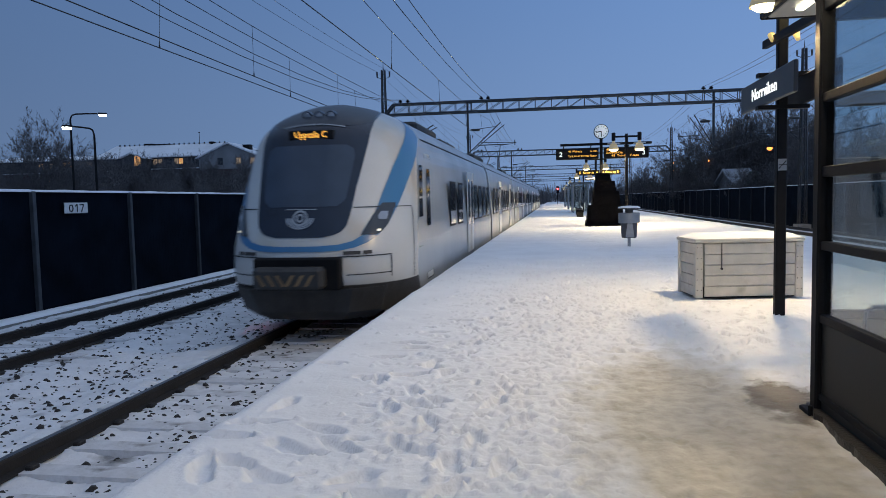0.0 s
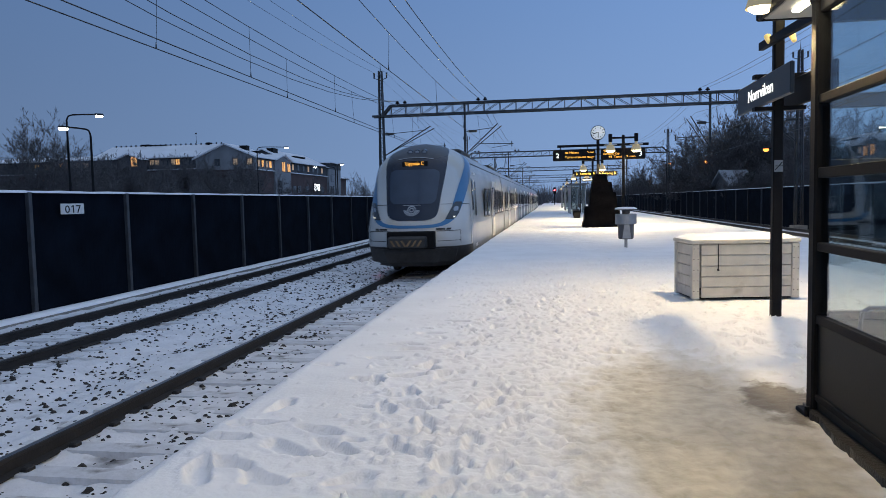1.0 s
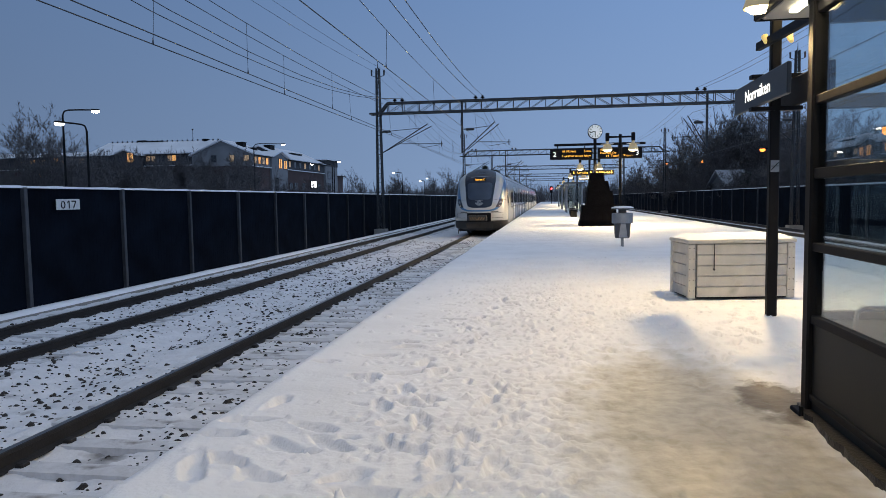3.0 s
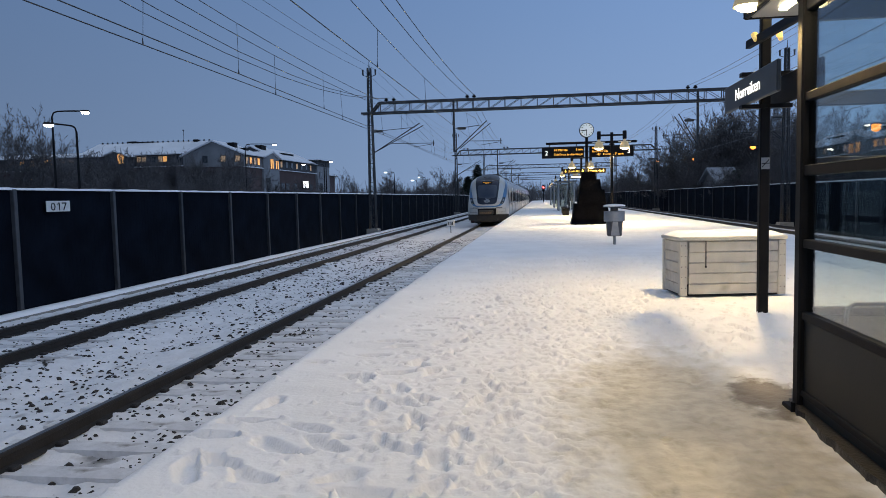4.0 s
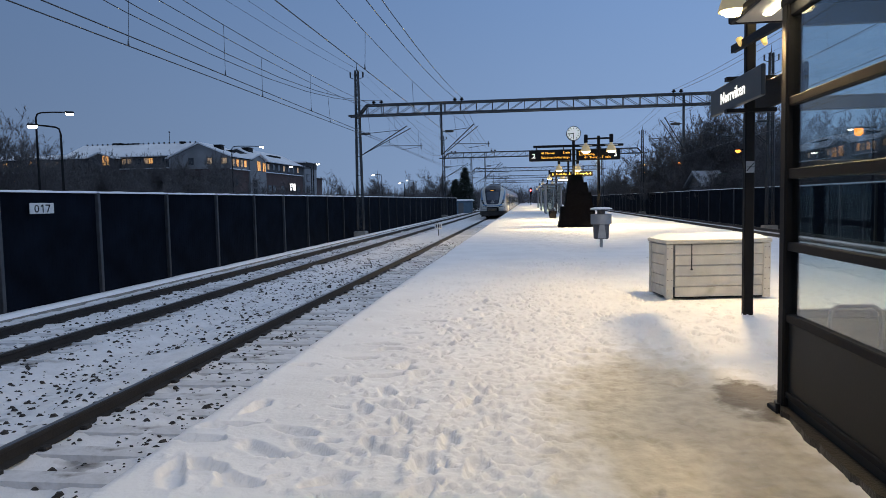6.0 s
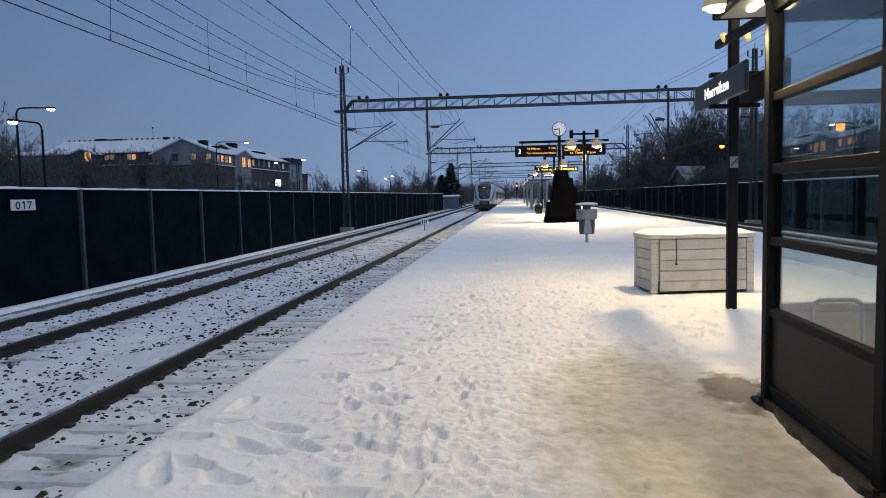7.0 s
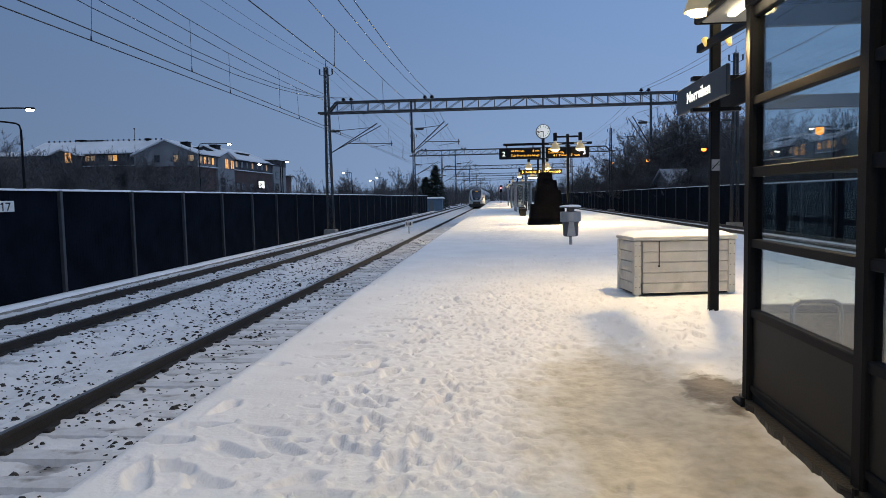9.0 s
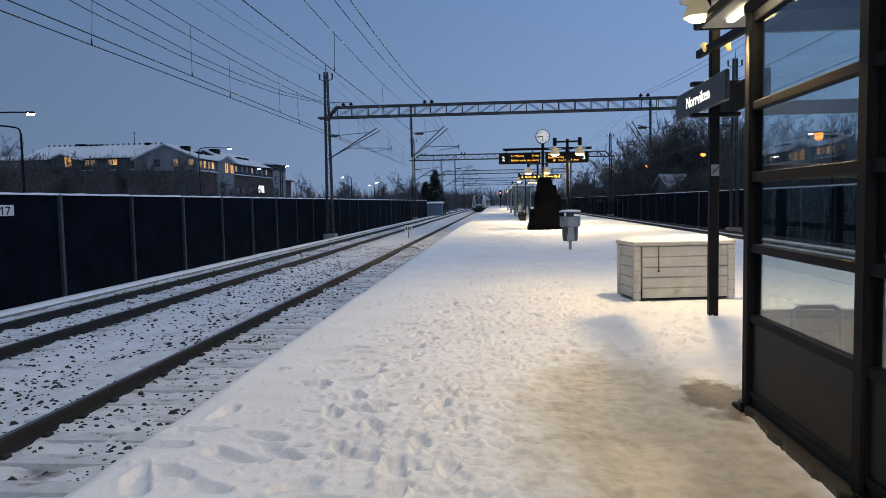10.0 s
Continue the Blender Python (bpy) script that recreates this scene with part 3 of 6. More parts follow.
def build_platform():
    p = thing("platform", "island platform under trodden snow", "platform", kind="structure")
    X, Y, Z = snow_height()
    ny, nx = X.shape
    # a bare, slushy patch before the shelter
    patch = np.exp(-(((X - 0.9) / 0.8) ** 2 + ((Y - 3.8) / 2.1) ** 2) ** 2)
    lane = np.exp(-((X - 0.15 - 0.03 * Y) / 1.1) ** 2)
    for i in range(ny):
        for j in range(nx):
            x, y = X[i, j], Y[i, j]
            n1 = noise.noise((x * 1.3, y * 1.3, 0))
            n2 = noise.noise((x * 6, y * 6, 4))
            Z[i, j] = Z[i, j] * (1 - 0.6 * patch[i, j]) + 0.012 * n1 + 0.006 * (1 - 0.6 * patch[i, j]) * n2 + (0.0015 + 0.009 * lane[i, j] * (1 - patch[i, j])) * noise.noise((x * 17, y * 17, 5)) + 0.007 * lane[i, j] * (1 - 0.7 * patch[i, j]) * noise.noise((x * 34, y * 34, 6)) - 0.018 * patch[i, j] - 0.02
    # the snow rolls over the edge
    Z = np.maximum(Z, -0.066 + 0.2 * np.minimum(0, Z + 0.066).clip(-0.04, 0))
    lip = np.clip((X - EDGE_L + 0.06) / 0.16, 0, 1)
    Z -= (1 - np.sqrt(np.clip(1 - (1 - lip) ** 2, 0, 1))) * 0.10

    def z(x, y):
        lip = min(1, max(0, (x - EDGE_L + 0.06) / 0.16)) if x < 3 else 1
        q = math.exp(-((x - 1.2) / 2.2) ** 2)
        return -0.02 + 0.024 * q * noise.noise((x * 5, y * 4, 3)) + 0.022 * q * noise.noise((x * 10, y * 8, 6)) + 0.014 * q * noise.noise((x * 21, y * 15, 9)) + 0.015 * noise.noise((x * 0.8, y * 0.8, 0)) + 0.008 * noise.noise((x * 3, y * 3, 1)) - (1 - math.sqrt(1 - (1 - lip) ** 2)) * 0.10

    for i in range(ny):
        for j in range(nx):
            w = min(1.0, (Y[-1, 0] - Y[i, j]) / 1.0, (X[0, -1] - X[i, j]) / 0.3, (Y[i, j] - Y[0, 0]) / 0.3)
            if w < 1:
                Z[i, j] = w * Z[i, j] + (1 - w) * z(X[i, j], Y[i, j])
    v = np.stack([X, Y, Z], -1).reshape(-1, 3)
    idx = np.arange(nx * ny).reshape(ny, nx)
    f = np.stack([idx[:-1, :-1], idx[:-1, 1:], idx[1:, 1:], idx[1:, :-1]], -1).reshape(-1, 4)
    me = bpy.data.meshes.new("platform_snow")
    me.from_pydata(v.tolist(), [], f.tolist())
    me.materials.append(PLATFORM_SNOW)
    me.polygons.foreach_set("use_smooth", [True] * len(me.polygons))
    part("platform_snow", me, None, p, "trodden snow with footprints and a bare slushy patch")
    # the rest, coarser
    s = Shape()

    def block(xa, xb, ya, yb, dx, dy):
        nx, ny = max(1, int((xb - xa) / dx)), max(1, int((yb - ya) / dy))
        xs = [xa + (xb - xa) * i / nx for i in range(nx + 1)]
        if xa < 0:
            xs = sorted(xs + [xa + 0.03, xa + 0.08, xa + 0.15])
        s.grid([[(x, ya + (yb - ya) * j / ny, z(x, ya + (yb - ya) * j / ny)) for x in xs] for j in range(ny + 1)])
    xl, ye = EDGE_L - 0.06, float(Y[-1, 0])
    block(xl, EDGE_R, Y0, 1.3, 0.25, 0.25)
    block(float(X[0, -1]), EDGE_R, 1.3, ye, 0.12, 0.12)
    block(xl, EDGE_R, ye, 40, 0.08, 0.08)
    block(xl, EDGE_R, 40, Y1, 0.4, 0.5)
    part("platform_snow", s, PLATFORM_SNOW, p, smooth=True)
    s = Shape()
    for x0, x1 in ((EDGE_L, EDGE_L + 0.5), (EDGE_R - 0.5, EDGE_R)):
        y = Y0
        while y < Y1:
            s.box(x0, x1, y + 0.006, y + 1.99, -0.20, -0.075, 0.012)
            y += 2.0
    part("edge_slab", s, CONCRETE, p)
    s = Shape()
    for x0, x1 in ((EDGE_L + 0.12, EDGE_L + 0.4), (EDGE_R - 0.4, EDGE_R - 0.12)):
        s.box(x0, x1, Y0, Y1, -1.2, -0.2)
    s.box(EDGE_L + 0.12, EDGE_R - 0.12, Y1 - 0.3, Y1, -1.2, -0.15)
    part("platform_wall", s, CONCRETE, p)


# ---- noise barriers ----
def build_fence(name, x, y0, y1, z0, z1, side, first):
    """side: +1 when its face with the posts looks to +x."""
    f = thing(name, "long dark noise barrier with light steel posts and a snowy top", "fence", at=(x, 0, 0), kind="structure")
    s = Shape()
    s.box(-0.05, 0.05, 0, 3.64, z0, z1)
    pan = s.mesh("panel", [FENCE])
    g, rows = Shape(), []
    for i in range(24):
        yy = 0.03 + i * 0.155
        rows += [(yy, 0.0575), (yy + 0.003, 0.060), (yy + 0.146, 0.060), (yy + 0.150, 0.0575)]
    rows = [[(side * d, y, z) for y, d in rows if y < 3.63] for z in (z0 + 0.05, z1 - 0.04)]
    g.grid(rows)
    brd = g.mesh("cladding", [FENCE])
    ps = Shape()
    ps.box(-0.09, 0.09, -0.055, 0.055, z0 - 0.2, z1 + 0.01, 0.012)
    post = ps.mesh("post", [FENCE_POST])
    cs, rnd = Shape(), random.Random(2)
    rows = []
    for i in range(25):
        yy = 3.69 * i / 24
        h = 0.05 + 0.018 * noise.noise((yy * 2, x, 0))
        rows.append([(-0.12, yy, z1), (-0.11, yy, z1 + h * 0.7), (0, yy, z1 + h), (0.11, yy, z1 + h * 0.7), (0.12, yy, z1 - 0.01)])
    cs.grid(rows)
    cap = cs.mesh("snow_cap", [SNOW], True)
    y = first
    while y > y0:
        y -= 3.69
    while y < y1:
        part("panel", pan, None, f).location.y = y + 0.02
        part("cladding", brd, None, f).location.y = y + 0.02
        part("snow_cap", cap, None, f).location.y = y
        p = part("post", post, None, f)
        p.location = (side * 0.06, y, 0)
        y += 3.69
    return f


# ---- overhead line ----
GANTRY_Y = 45.5
LOW, TOP = 6.94, 7.60


def build_gantry(y, hanger_l=-5.45, hanger_r=9.8, xl=-11.0, xr=15.0):
    g = thing("catenary_gantry", "dark lattice steel portal gantry over the tracks", "gantry", at=(0, y, 0), group="gantries over the tracks")
    for x in (xl, xr):
        s = Shape()
        zb, zt = -0.7, 9.9
        for i, j in ((-1, -1), (1, -1), (1, 1), (-1, 1)):
            s.bar((x + i * 0.20, j * 0.2, zb), (x + i * 0.09, j * 0.1, zt), 0.075, 0.075)
        k, n = 0, 17
        for k in range(n):
            za, zc = zb + (zt - zb) * k / n, zb + (zt - zb) * (k + 1) / n
            w0, w1 = 0.20 - 0.11 * k / n, 0.20 - 0.11 * (k + 1) / n
            e = 1 if k % 2 else -1
            for j in (-1, 1):
                s.bar((x - e * w0, j * w0, za), (x + e * w1, j * w1, zc), 0.04, 0.02)
                s.bar((x + j * w0, -e * w0, za), (x + j * w1, e * w1, zc), 0.02, 0.04)
                s.bar((x - w0, j * w0, za), (x + w0, j * w0, za), 0.04, 0.04)
        s.tube((x, 0, zt), (x, 0, zt + 0.5), 0.035, 0.01)
        for i in (-1, 1):
            s.bar((x, 0, zt - 0.6), (x + i * 0.42, 0, zt - 0.45), 0.035, 0.035)
            s.tube((x + i * 0.42, 0, zt - 0.45), (x + i * 0.42, 0, zt - 0.1), 0.05, 0.06)
        part("mast", s, DARK_STEEL, g)
        s = Shape()
        s.box(x - 0.4, x + 0.4, -0.4, 0.4, -1.3, -0.66, 0.03)
        part("foundation", s, CONCRETE, g)
    s = Shape()
    for j in (-0.25, 0.25):
        s.bar((xl - 0.55, j, LOW), (xr + 0.55, j, LOW), 0.13, 0.13)
        s.bar((xl + 0.65, j, TOP), (xr - 0.65, j, TOP), 0.12, 0.12)
        for e, x in ((1, xl), (-1, xr)):
            s.bar((x + e * 0.1, j, LOW + 0.03), (x + e * 0.65, j, TOP), 0.11, 0.11)
        n = 24
        for k in range(n):
            a, b = xl + 0.65 + (xr - xl - 1.3) * k / n, xl + 0.65 + (xr - xl - 1.3) * (k + 1) / n
            s.bar((a, j, LOW), (a, j, TOP), 0.045, 0.045)
            s.bar((a, j, LOW), (b, j, TOP), 0.04, 0.03) if k < n / 2 else s.bar((a, j, TOP), (b, j, LOW), 0.04, 0.03)
    for k in range(25):
        a = xl + 0.65 + (xr - xl - 1.3) * k / 24
        s.bar((a, -0.25, TOP), (a, 0.25, TOP), 0.04, 0.04)
        s.bar((a, -0.25, LOW), (a, 0.25, LOW), 0.04, 0.04)
    part("truss", s, DARK_STEEL, g)
    for x in (-9.9, -9.4, -4.55, -4.1, 9.2, 9.65):
        s = Shape()
        s.turned([(0.02, 0.0), (0.05, 0.02), (0.03, 0.05), (0.13, 0.09), (0.13, 0.15), (0.05, 0.2), (0.10, 0.22), (0.0, 0.27)], (x, 0, TOP + 0.06), 10)
        part("insulator", s, BLACK_STEEL, g)
    for x in (hanger_l, hanger_r):
        s = Shape()
        s.bar((x, 0, TOP), (x, 0, 4.25), 0.13, 0.13)
        part("drop_post", s, DARK_STEEL, g)
    # cantilevers: from the masts to the outer tracks, from the drop posts to the inner ones
    for x, e, c in ((xl, 1, TRACKS[1]), (hanger_l, 1, TRACKS[0]), (hanger_r, -1, TRACKS[2]), (xr, -1, TRACKS[3])):
        s = Shape()
        d = abs(c - x)
        s.tube((x, 0, 4.25), (c + e * 0.3, 0, 6.2), 0.035)
        s.tube((x + e * 0.35, 0, 4.45), (c + e * 0.55, 0, 6.05), 0.028)
        s.tube((x, 0, 5.75), (c, 0, 5.95), 0.02)
        s.turned([(0.03, -0.3), (0.085, -0.25), (0.085, 0.25), (0.03, 0.3)], (0, 0, 0), 8)
        k = len(s.v) - 32
        for i in range(k, len(s.v)):
            a, b, z = s.v[i]
            s.v[i] = (x + e * (0.5 + z), a, 5.77 + b)
        s.tube((x + e * d * 0.45, 0, 4.95), (c + e * 1.3, 0, 4.88), 0.022)
        s.tube((c + e * 1.2, 0, 5.05), (c + e * 1.2, 0, 4.7), 0.03)
        s.tube((c + e * 1.1, 0, 4.82), (c - e * 0.1, 0, 4.66), 0.014)
        part("cantilever", s, DARK_STEEL, g)
    return g


def build_wires(c, stag, top=6.45, sag=0.88):
    """Contact wire, messenger wire with its sag and droppers over one track."""
    w = thing("catenary_wire", "thin overhead contact and carrier wires above a track", "overhead wire", group="overhead wires")
    s, m = Shape(), Shape()
    a = GANTRY_Y - 48.0 * 2
    low, high = [(c + stag, a, 4.66)], []
    while a < 330:
        for k in range(12):
            q = k / 12
            high.append((c, a + 48 * q, top - sag * 4 * q * (1 - q)))
        if -60 < a < 140:
            for k in range(6):
                q = (k + 0.75 + 0.5 * (c < -8)) / 6.5
                d = Shape()
                x = c + stag * (1 - 2 * q)
                d.tube((x, a + 48 * q, 4.66), (c, a + 48 * q, top - 4 * sag * q * (1 - q)), 0.006, n=4)
                d.tube((x, a + 48 * q, 4.66), (x, a + 48 * q, 4.80), 0.022, 0.008, n=5)
                part("dropper", d, DARK_STEEL, w)
        stag = -stag
        a += 48.0
        low.append((c + stag, a, 4.66))
    s.rope(low, 0.013)
    m.rope(high, 0.011)
    part("contact_wire", s, DARK_STEEL, w)
    part("carrier_wire", m, DARK_STEEL, w)


def build_feeder(name, x, z, r=0.01, sag=0.7):
    s, a, pts = Shape(), GANTRY_Y - 48 * 3, []
    while a < 330:
        pts += [(x, a + 4.8 * k, z - sag * 0.04 * k * (10 - k)) for k in range(10)]
        a += 48.0
    s.rope(pts, r)
    thing(name, "thin dark feeder cable strung along the gantries", "overhead cable", group="feeder cables", shape=s, mats=DARK_STEEL)


# ---- the train ----
BODY_W, ROOF = 1.50, 3.72


def half_width(z):
    w = BODY_W - 0.13 * min(1.0, max(0.0, z - 1.3) / 1.55) ** 1.3
    return w if z < 2.75 else w * math.sqrt(max(0.0, 1 - ((z - 2.75) / (ROOF - 2.75)) ** 2.1))


def lean(z):
    """How far the nose falls back at height z over the rail."""
    d = 0.42 * max(0.0, z - 1.2) ** 1.1 + 0.6 * max(0.0, 0.85 - z)
    if z > 3.0:
        q = min(1.0, (z - 3.0) / (ROOF - 3.0))
        d += 1.5 * (1 - math.sqrt(max(0.0, 1 - q * q)))
    return d


def skin(s, z, off=0.0, side=1):
    """A point of the train's skin: s metres round the front from the middle, at height z; past 1.9 it runs along the side."""
    w = half_width(z)
    if s <= 1.9:
        xi = math.sin(math.pi / 2 * s / 1.9)
        y = lean(z) + 1.55 * (1 - math.sqrt(max(0.0, 1 - xi ** 2.6)))
        nx = xi ** 1.6
        return (side * (w * xi + off * nx), y - off * (1 - nx * nx) ** 0.5, z + (off * 0.3 if z > 1.3 else 0))
    return (side * (w + off), lean(z) + 1.55 + (s - 1.9), z)


def patch(shape, rows, off, side=1, cols=10, slot=0):
    """Lays a patch on the skin: rows of (z, s0, s1)."""
    shape.grid([[skin(a + (b - a) * i / cols, z, off, side) for i in range(cols + 1)] for z, a, b in rows], slot)


def both(shape, rows, off, cols=14, slot=0):
    """A patch across the middle of the nose: rows of (z, s)."""
    shape.grid([[skin(abs(b * i / cols), z, off, 1 if i >= 0 else -1) for i in range(-cols, cols + 1)] for z, b in rows], slot)


def blend(keys, z):
    for (a, u), (b, v) in zip(keys, keys[1:]):
        if z <= b:
            q = (z - a) / (b - a)
            return u + (v - u) * q
    return keys[-1][1]


CARS, CAR = 7, 15.4


def build_train():
    t = thing("commuter_train", "silver-grey electric commuter train with blue stripes departing", "train")
    zs = [0.32, 0.5, 0.66, 0.77, 0.9, 1.1, 1.3, 1.6, 1.9, 2.2, 2.5, 2.7, 2.85, 2.97, 3.08, 3.18, 3.27, 3.35, 3.42, 3.49, 3.55, 3.60, 3.64, 3.675, 3.70, 3.713, 3.7195]
    front = Shape()
    front.grid([[skin(1.9 * abs(i) / 22, z, 0, 1 if i >= 0 else -1) for i in range(-22, 23)] for z in zs])
    front.s = [1 if front.v[f[2]][2] < 0.78 else 0 for f in front.f]
    part("nose", front, [TRAIN_WHITE, TRAIN_DARK], t, "light grey rounded nose", smooth=True)
    for c in range(CARS):
        y0, y1 = c * CAR + (0.0 if c == 0 else 0.28), (c + 1) * CAR - 0.28
        s = Shape()
        ring = [(half_width(z), z) for z in zs]
        prof = [(x, z) for x, z in ring] + [(-x, z) for x, z in reversed(ring)]
        start = [lean(z) + 1.55 if c == 0 else y0 for _, z in prof]
        s.grid([[(x, a, z) for (x, z), a in zip(prof, start)], [(x, y1, z) for x, z in prof]])
        if c:
            s.face([(x, y0, z) for x, z in prof])
        s.face([(x, y1, z) for x, z in reversed(prof)])
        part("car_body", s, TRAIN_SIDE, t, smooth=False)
        # windows, doors, skirt of each car
        first = 5.3 if c == 0 else 0.9
        for sd in (-1, 1):
            x = sd * (BODY_W + 0.004)
            door_y = [8.3] if c == 0 else [3.6, 10.4]
            for dy in door_y:
                d = Shape()
                yy = c * CAR + dy
                for k in (0, 0.66):
                    d.box(min(x, x + sd * 0.02), max(x, x + sd * 0.02), yy + k, yy + k + 0.64, 0.62, 2.72, 0.01)
                    d.box(min(x + sd * 0.021, x + sd * 0.026), max(x + sd * 0.021, x + sd * 0.026), yy + k + 0.12, yy + k + 0.52, 1.35, 2.5, 0.0, 1)
                part("door", d, [TRAIN_WHITE, TRAIN_GLASS], t)
            yy = c * CAR + first
            while yy < (c + 1) * CAR - 1.6:
                if all(not (yy - 0.12 < c * CAR + dy + 1.35 and yy + 0.95 > c * CAR + dy - 0.05) for dy in door_y):
                    d = Shape()
                    d.box(min(x, x + sd * 0.006), max(x, x + sd * 0.006), yy, yy + 0.86, 1.42, 2.40, 0.0)
                    d.box(min(x + sd * 0.006, x + sd * 0.01), max(x + sd * 0.006, x + sd * 0.01), yy + 0.05, yy + 0.81, 1.47, 2.35, 0.0, 1)
                    part("window", d, [BLACK_STEEL, TRAIN_GLASS], t)
                    yy += 1.28
                else:
                    yy += 0.2
        d = Shape()
        d.box(-1.40, 1.40, y0 + (2.2 if c == 0 else 0), y1, 0.1, 0.325)
        part("underframe", d, TRAIN_DARK, t)
        d = Shape()
        d.box(-0.62, 0.62, y0 + (6.2 if c == 0 else 2.2), y0 + (9.0 if c == 0 else 6.0), ROOF - 0.12, ROOF + 0.10, 0.06)
        part("roof_box", d, TRAIN_DARK, t)
        d = Shape()
        d.box(-0.5, 0.5, y1 - 4.6, y1 - 1.6, ROOF - 0.12, ROOF + 0.07, 0.06)
        part("roof_box", d, TRAIN_DARK, t)
        for sd in (-1, 1):
            d = Shape()
            xg = half_width(3.12) + 0.006
            d.box(min(sd * xg, sd * (xg - 0.03)), max(sd * xg, sd * (xg - 0.03)), y0 + (3.2 if c == 0 else 0), y1, 3.10, 3.14, 0.005)
            part("roof_gutter", d, BLACK_STEEL, t)
        if c < CARS - 1:
            d = Shape()
            inner = [(0.985 * px, pz - 0.02) for px, pz in prof if pz > 0.4]
            d.grid([[(px * q, y1 + 0.02 + 0.065 * k, pz) for px, pz in inner] for k, q in enumerate((0.97, 1, 0.97, 1, 0.97, 1, 0.97, 1, 0.97))])
            part("gangway", d, TRAIN_DARK, t, "black rubber gangway bellows")
    for c in (0, 1, 2, 3, 4, 5, 6):
        for dy in (2.6, 12.6):
            d = Shape()
            for k in (-0.95, 0.95):
                for sd in (-1, 1):
                    d.tube((sd * 0.69, c * CAR + dy + k, 0.44), (sd * 0.82, c * CAR + dy + k, 0.44), 0.44, n=20)
                d.tube((-0.8, c * CAR + dy + k, 0.44), (0.8, c * CAR + dy + k, 0.44), 0.08)
            d.box(-1.0, 1.0, c * CAR + dy - 1.3, c * CAR + dy + 1.3, 0.3, 0.5, 0.03)
            part("bogie", d, TRAIN_DARK, t)
    # nose: dark mask, windscreen, stripes
    mask = ((1.48, 0.30), (1.51, 0.43), (1.56, 0.52), (1.64, 0.58), (1.8, 0.62), (2.2, 0.68), (2.8, 0.80), (3.1, 0.88), (3.3, 1.00), (3.45, 1.2), (3.66, 1.6))
    m = Shape()
    both(m, [(1.48 + 2.22 * i / 58, blend(mask, 1.48 + 2.22 * i / 58)) for i in range(59)], 0.010)
    part("front_mask", m, TRAIN_MASK, t, "dark blue-grey glossy mask round the windscreen", smooth=True)
    m = Shape()
    top = ((3.20, 0.60), (3.26, 0.93), (3.45, 1.14), (3.66, 1.55))
    both(m, [(3.20 + 0.48 * i / 14, blend(top, 3.20 + 0.48 * i / 14)) for i in range(15)], 0.014)
    part("roof_fairing", m, TRAIN_FAIRING, t, "dull blue-grey roof fairing over the windscreen", smooth=True)
    m = Shape()
    scr = ((1.93, 0.44), (2.02, 0.55), (2.7, 0.64), (2.82, 0.62), (2.88, 0.52))
    both(m, [(1.93 + 0.95 * i / 16, blend(scr, 1.93 + 0.95 * i / 16)) for i in range(17)], 0.016)
    part("windscreen", m, TRAIN_SCREEN, t, smooth=True)
    m = Shape()
    m.grid([[skin(abs(0.5 * i / 14), 3.215 - 0.05 * (i / 14) ** 2 + dz, 0.022, 1 if i >= 0 else -1) for i in range(-14, 15)] for dz in (0.0, 0.016)])
    part("screen_trim", m, TRAIN_LENS2, t, "thin bright trim over the display")
    m = Shape()
    m.grid([[skin(abs(0.2 * i / 6), 1.885 + dz, 0.022, 1 if i >= 0 else -1) for i in range(-6, 7)] for dz in (0.0, 0.012)])
    part("wiper_trim", m, TRAIN_LENS2, t)
    # the blue stripe sweeps from the roof round under the mask
    way = ((0.0, 1.315, 0.075), (0.25, 1.315, 0.078), (0.50, 1.33, 0.085), (0.68, 1.37, 0.10), (0.82, 1.44, 0.13), (0.94, 1.55, 0.18), (1.06, 1.75, 0.26), (1.20, 2.05, 0.33),
           (1.38, 2.42, 0.38), (1.58, 2.75, 0.42), (1.80, 3.02, 0.44), (2.05, 3.22, 0.46), (2.3, 3.34, 0.46))
    for sd in (-1, 1):
        m, left, right = Shape(), [], []
        for i in range(len(way) - 1):
            for k in range(6):
                q = k / 6
                p, n = way[i], way[i + 1]
                u, z, w = (p[j] + (n[j] - p[j]) * q for j in range(3))
                before = way[i - 1] if i else (-0.25, 1.315, 0)
                after = way[i + 2] if i + 2 < len(way) else n
                da = (n[0] - before[0]) * (1 - q) + (after[0] - p[0]) * q
                db = (n[1] - before[1]) * (1 - q) + (after[1] - p[1]) * q
                d = math.hypot(da, db)
                left.append((u - db / d * w / 2, z + da / d * w / 2))
                right.append((u + db / d * w / 2, z - da / d * w / 2))
        m.grid([[skin(max(0.0, a[0] + (b[0] - a[0]) * k / 6), min(3.5, a[1] + (b[1] - a[1]) * k / 6), 0.009, sd) for k in range(7)] for a, b in zip(left, right)])
        part("blue_stripe", m, TRAIN_BLUE, t, "blue stripe sweeping round the nose", smooth=True)
        m = Shape()
        patch(m, [(1.50, 0.77, 0.98), (1.54, 0.79, 1.06), (1.65, 0.85, 1.15), (1.80, 0.93, 1.22), (1.93, 1.01, 1.27), (1.97, 1.06, 1.26)], 0.02, sd, 6)
        lens = part("headlight", m, TRAIN_LENS, t, "dark slanted headlight lens", smooth=True)
        m = Shape()
        patch(m, [(1.72, 1.00, 1.12), (1.78, 0.99, 1.14), (1.84, 1.03, 1.14)], 0.026, sd, 4)
        part("reflector", m, TRAIN_LENS2, lens, smooth=True)
        m = Shape()
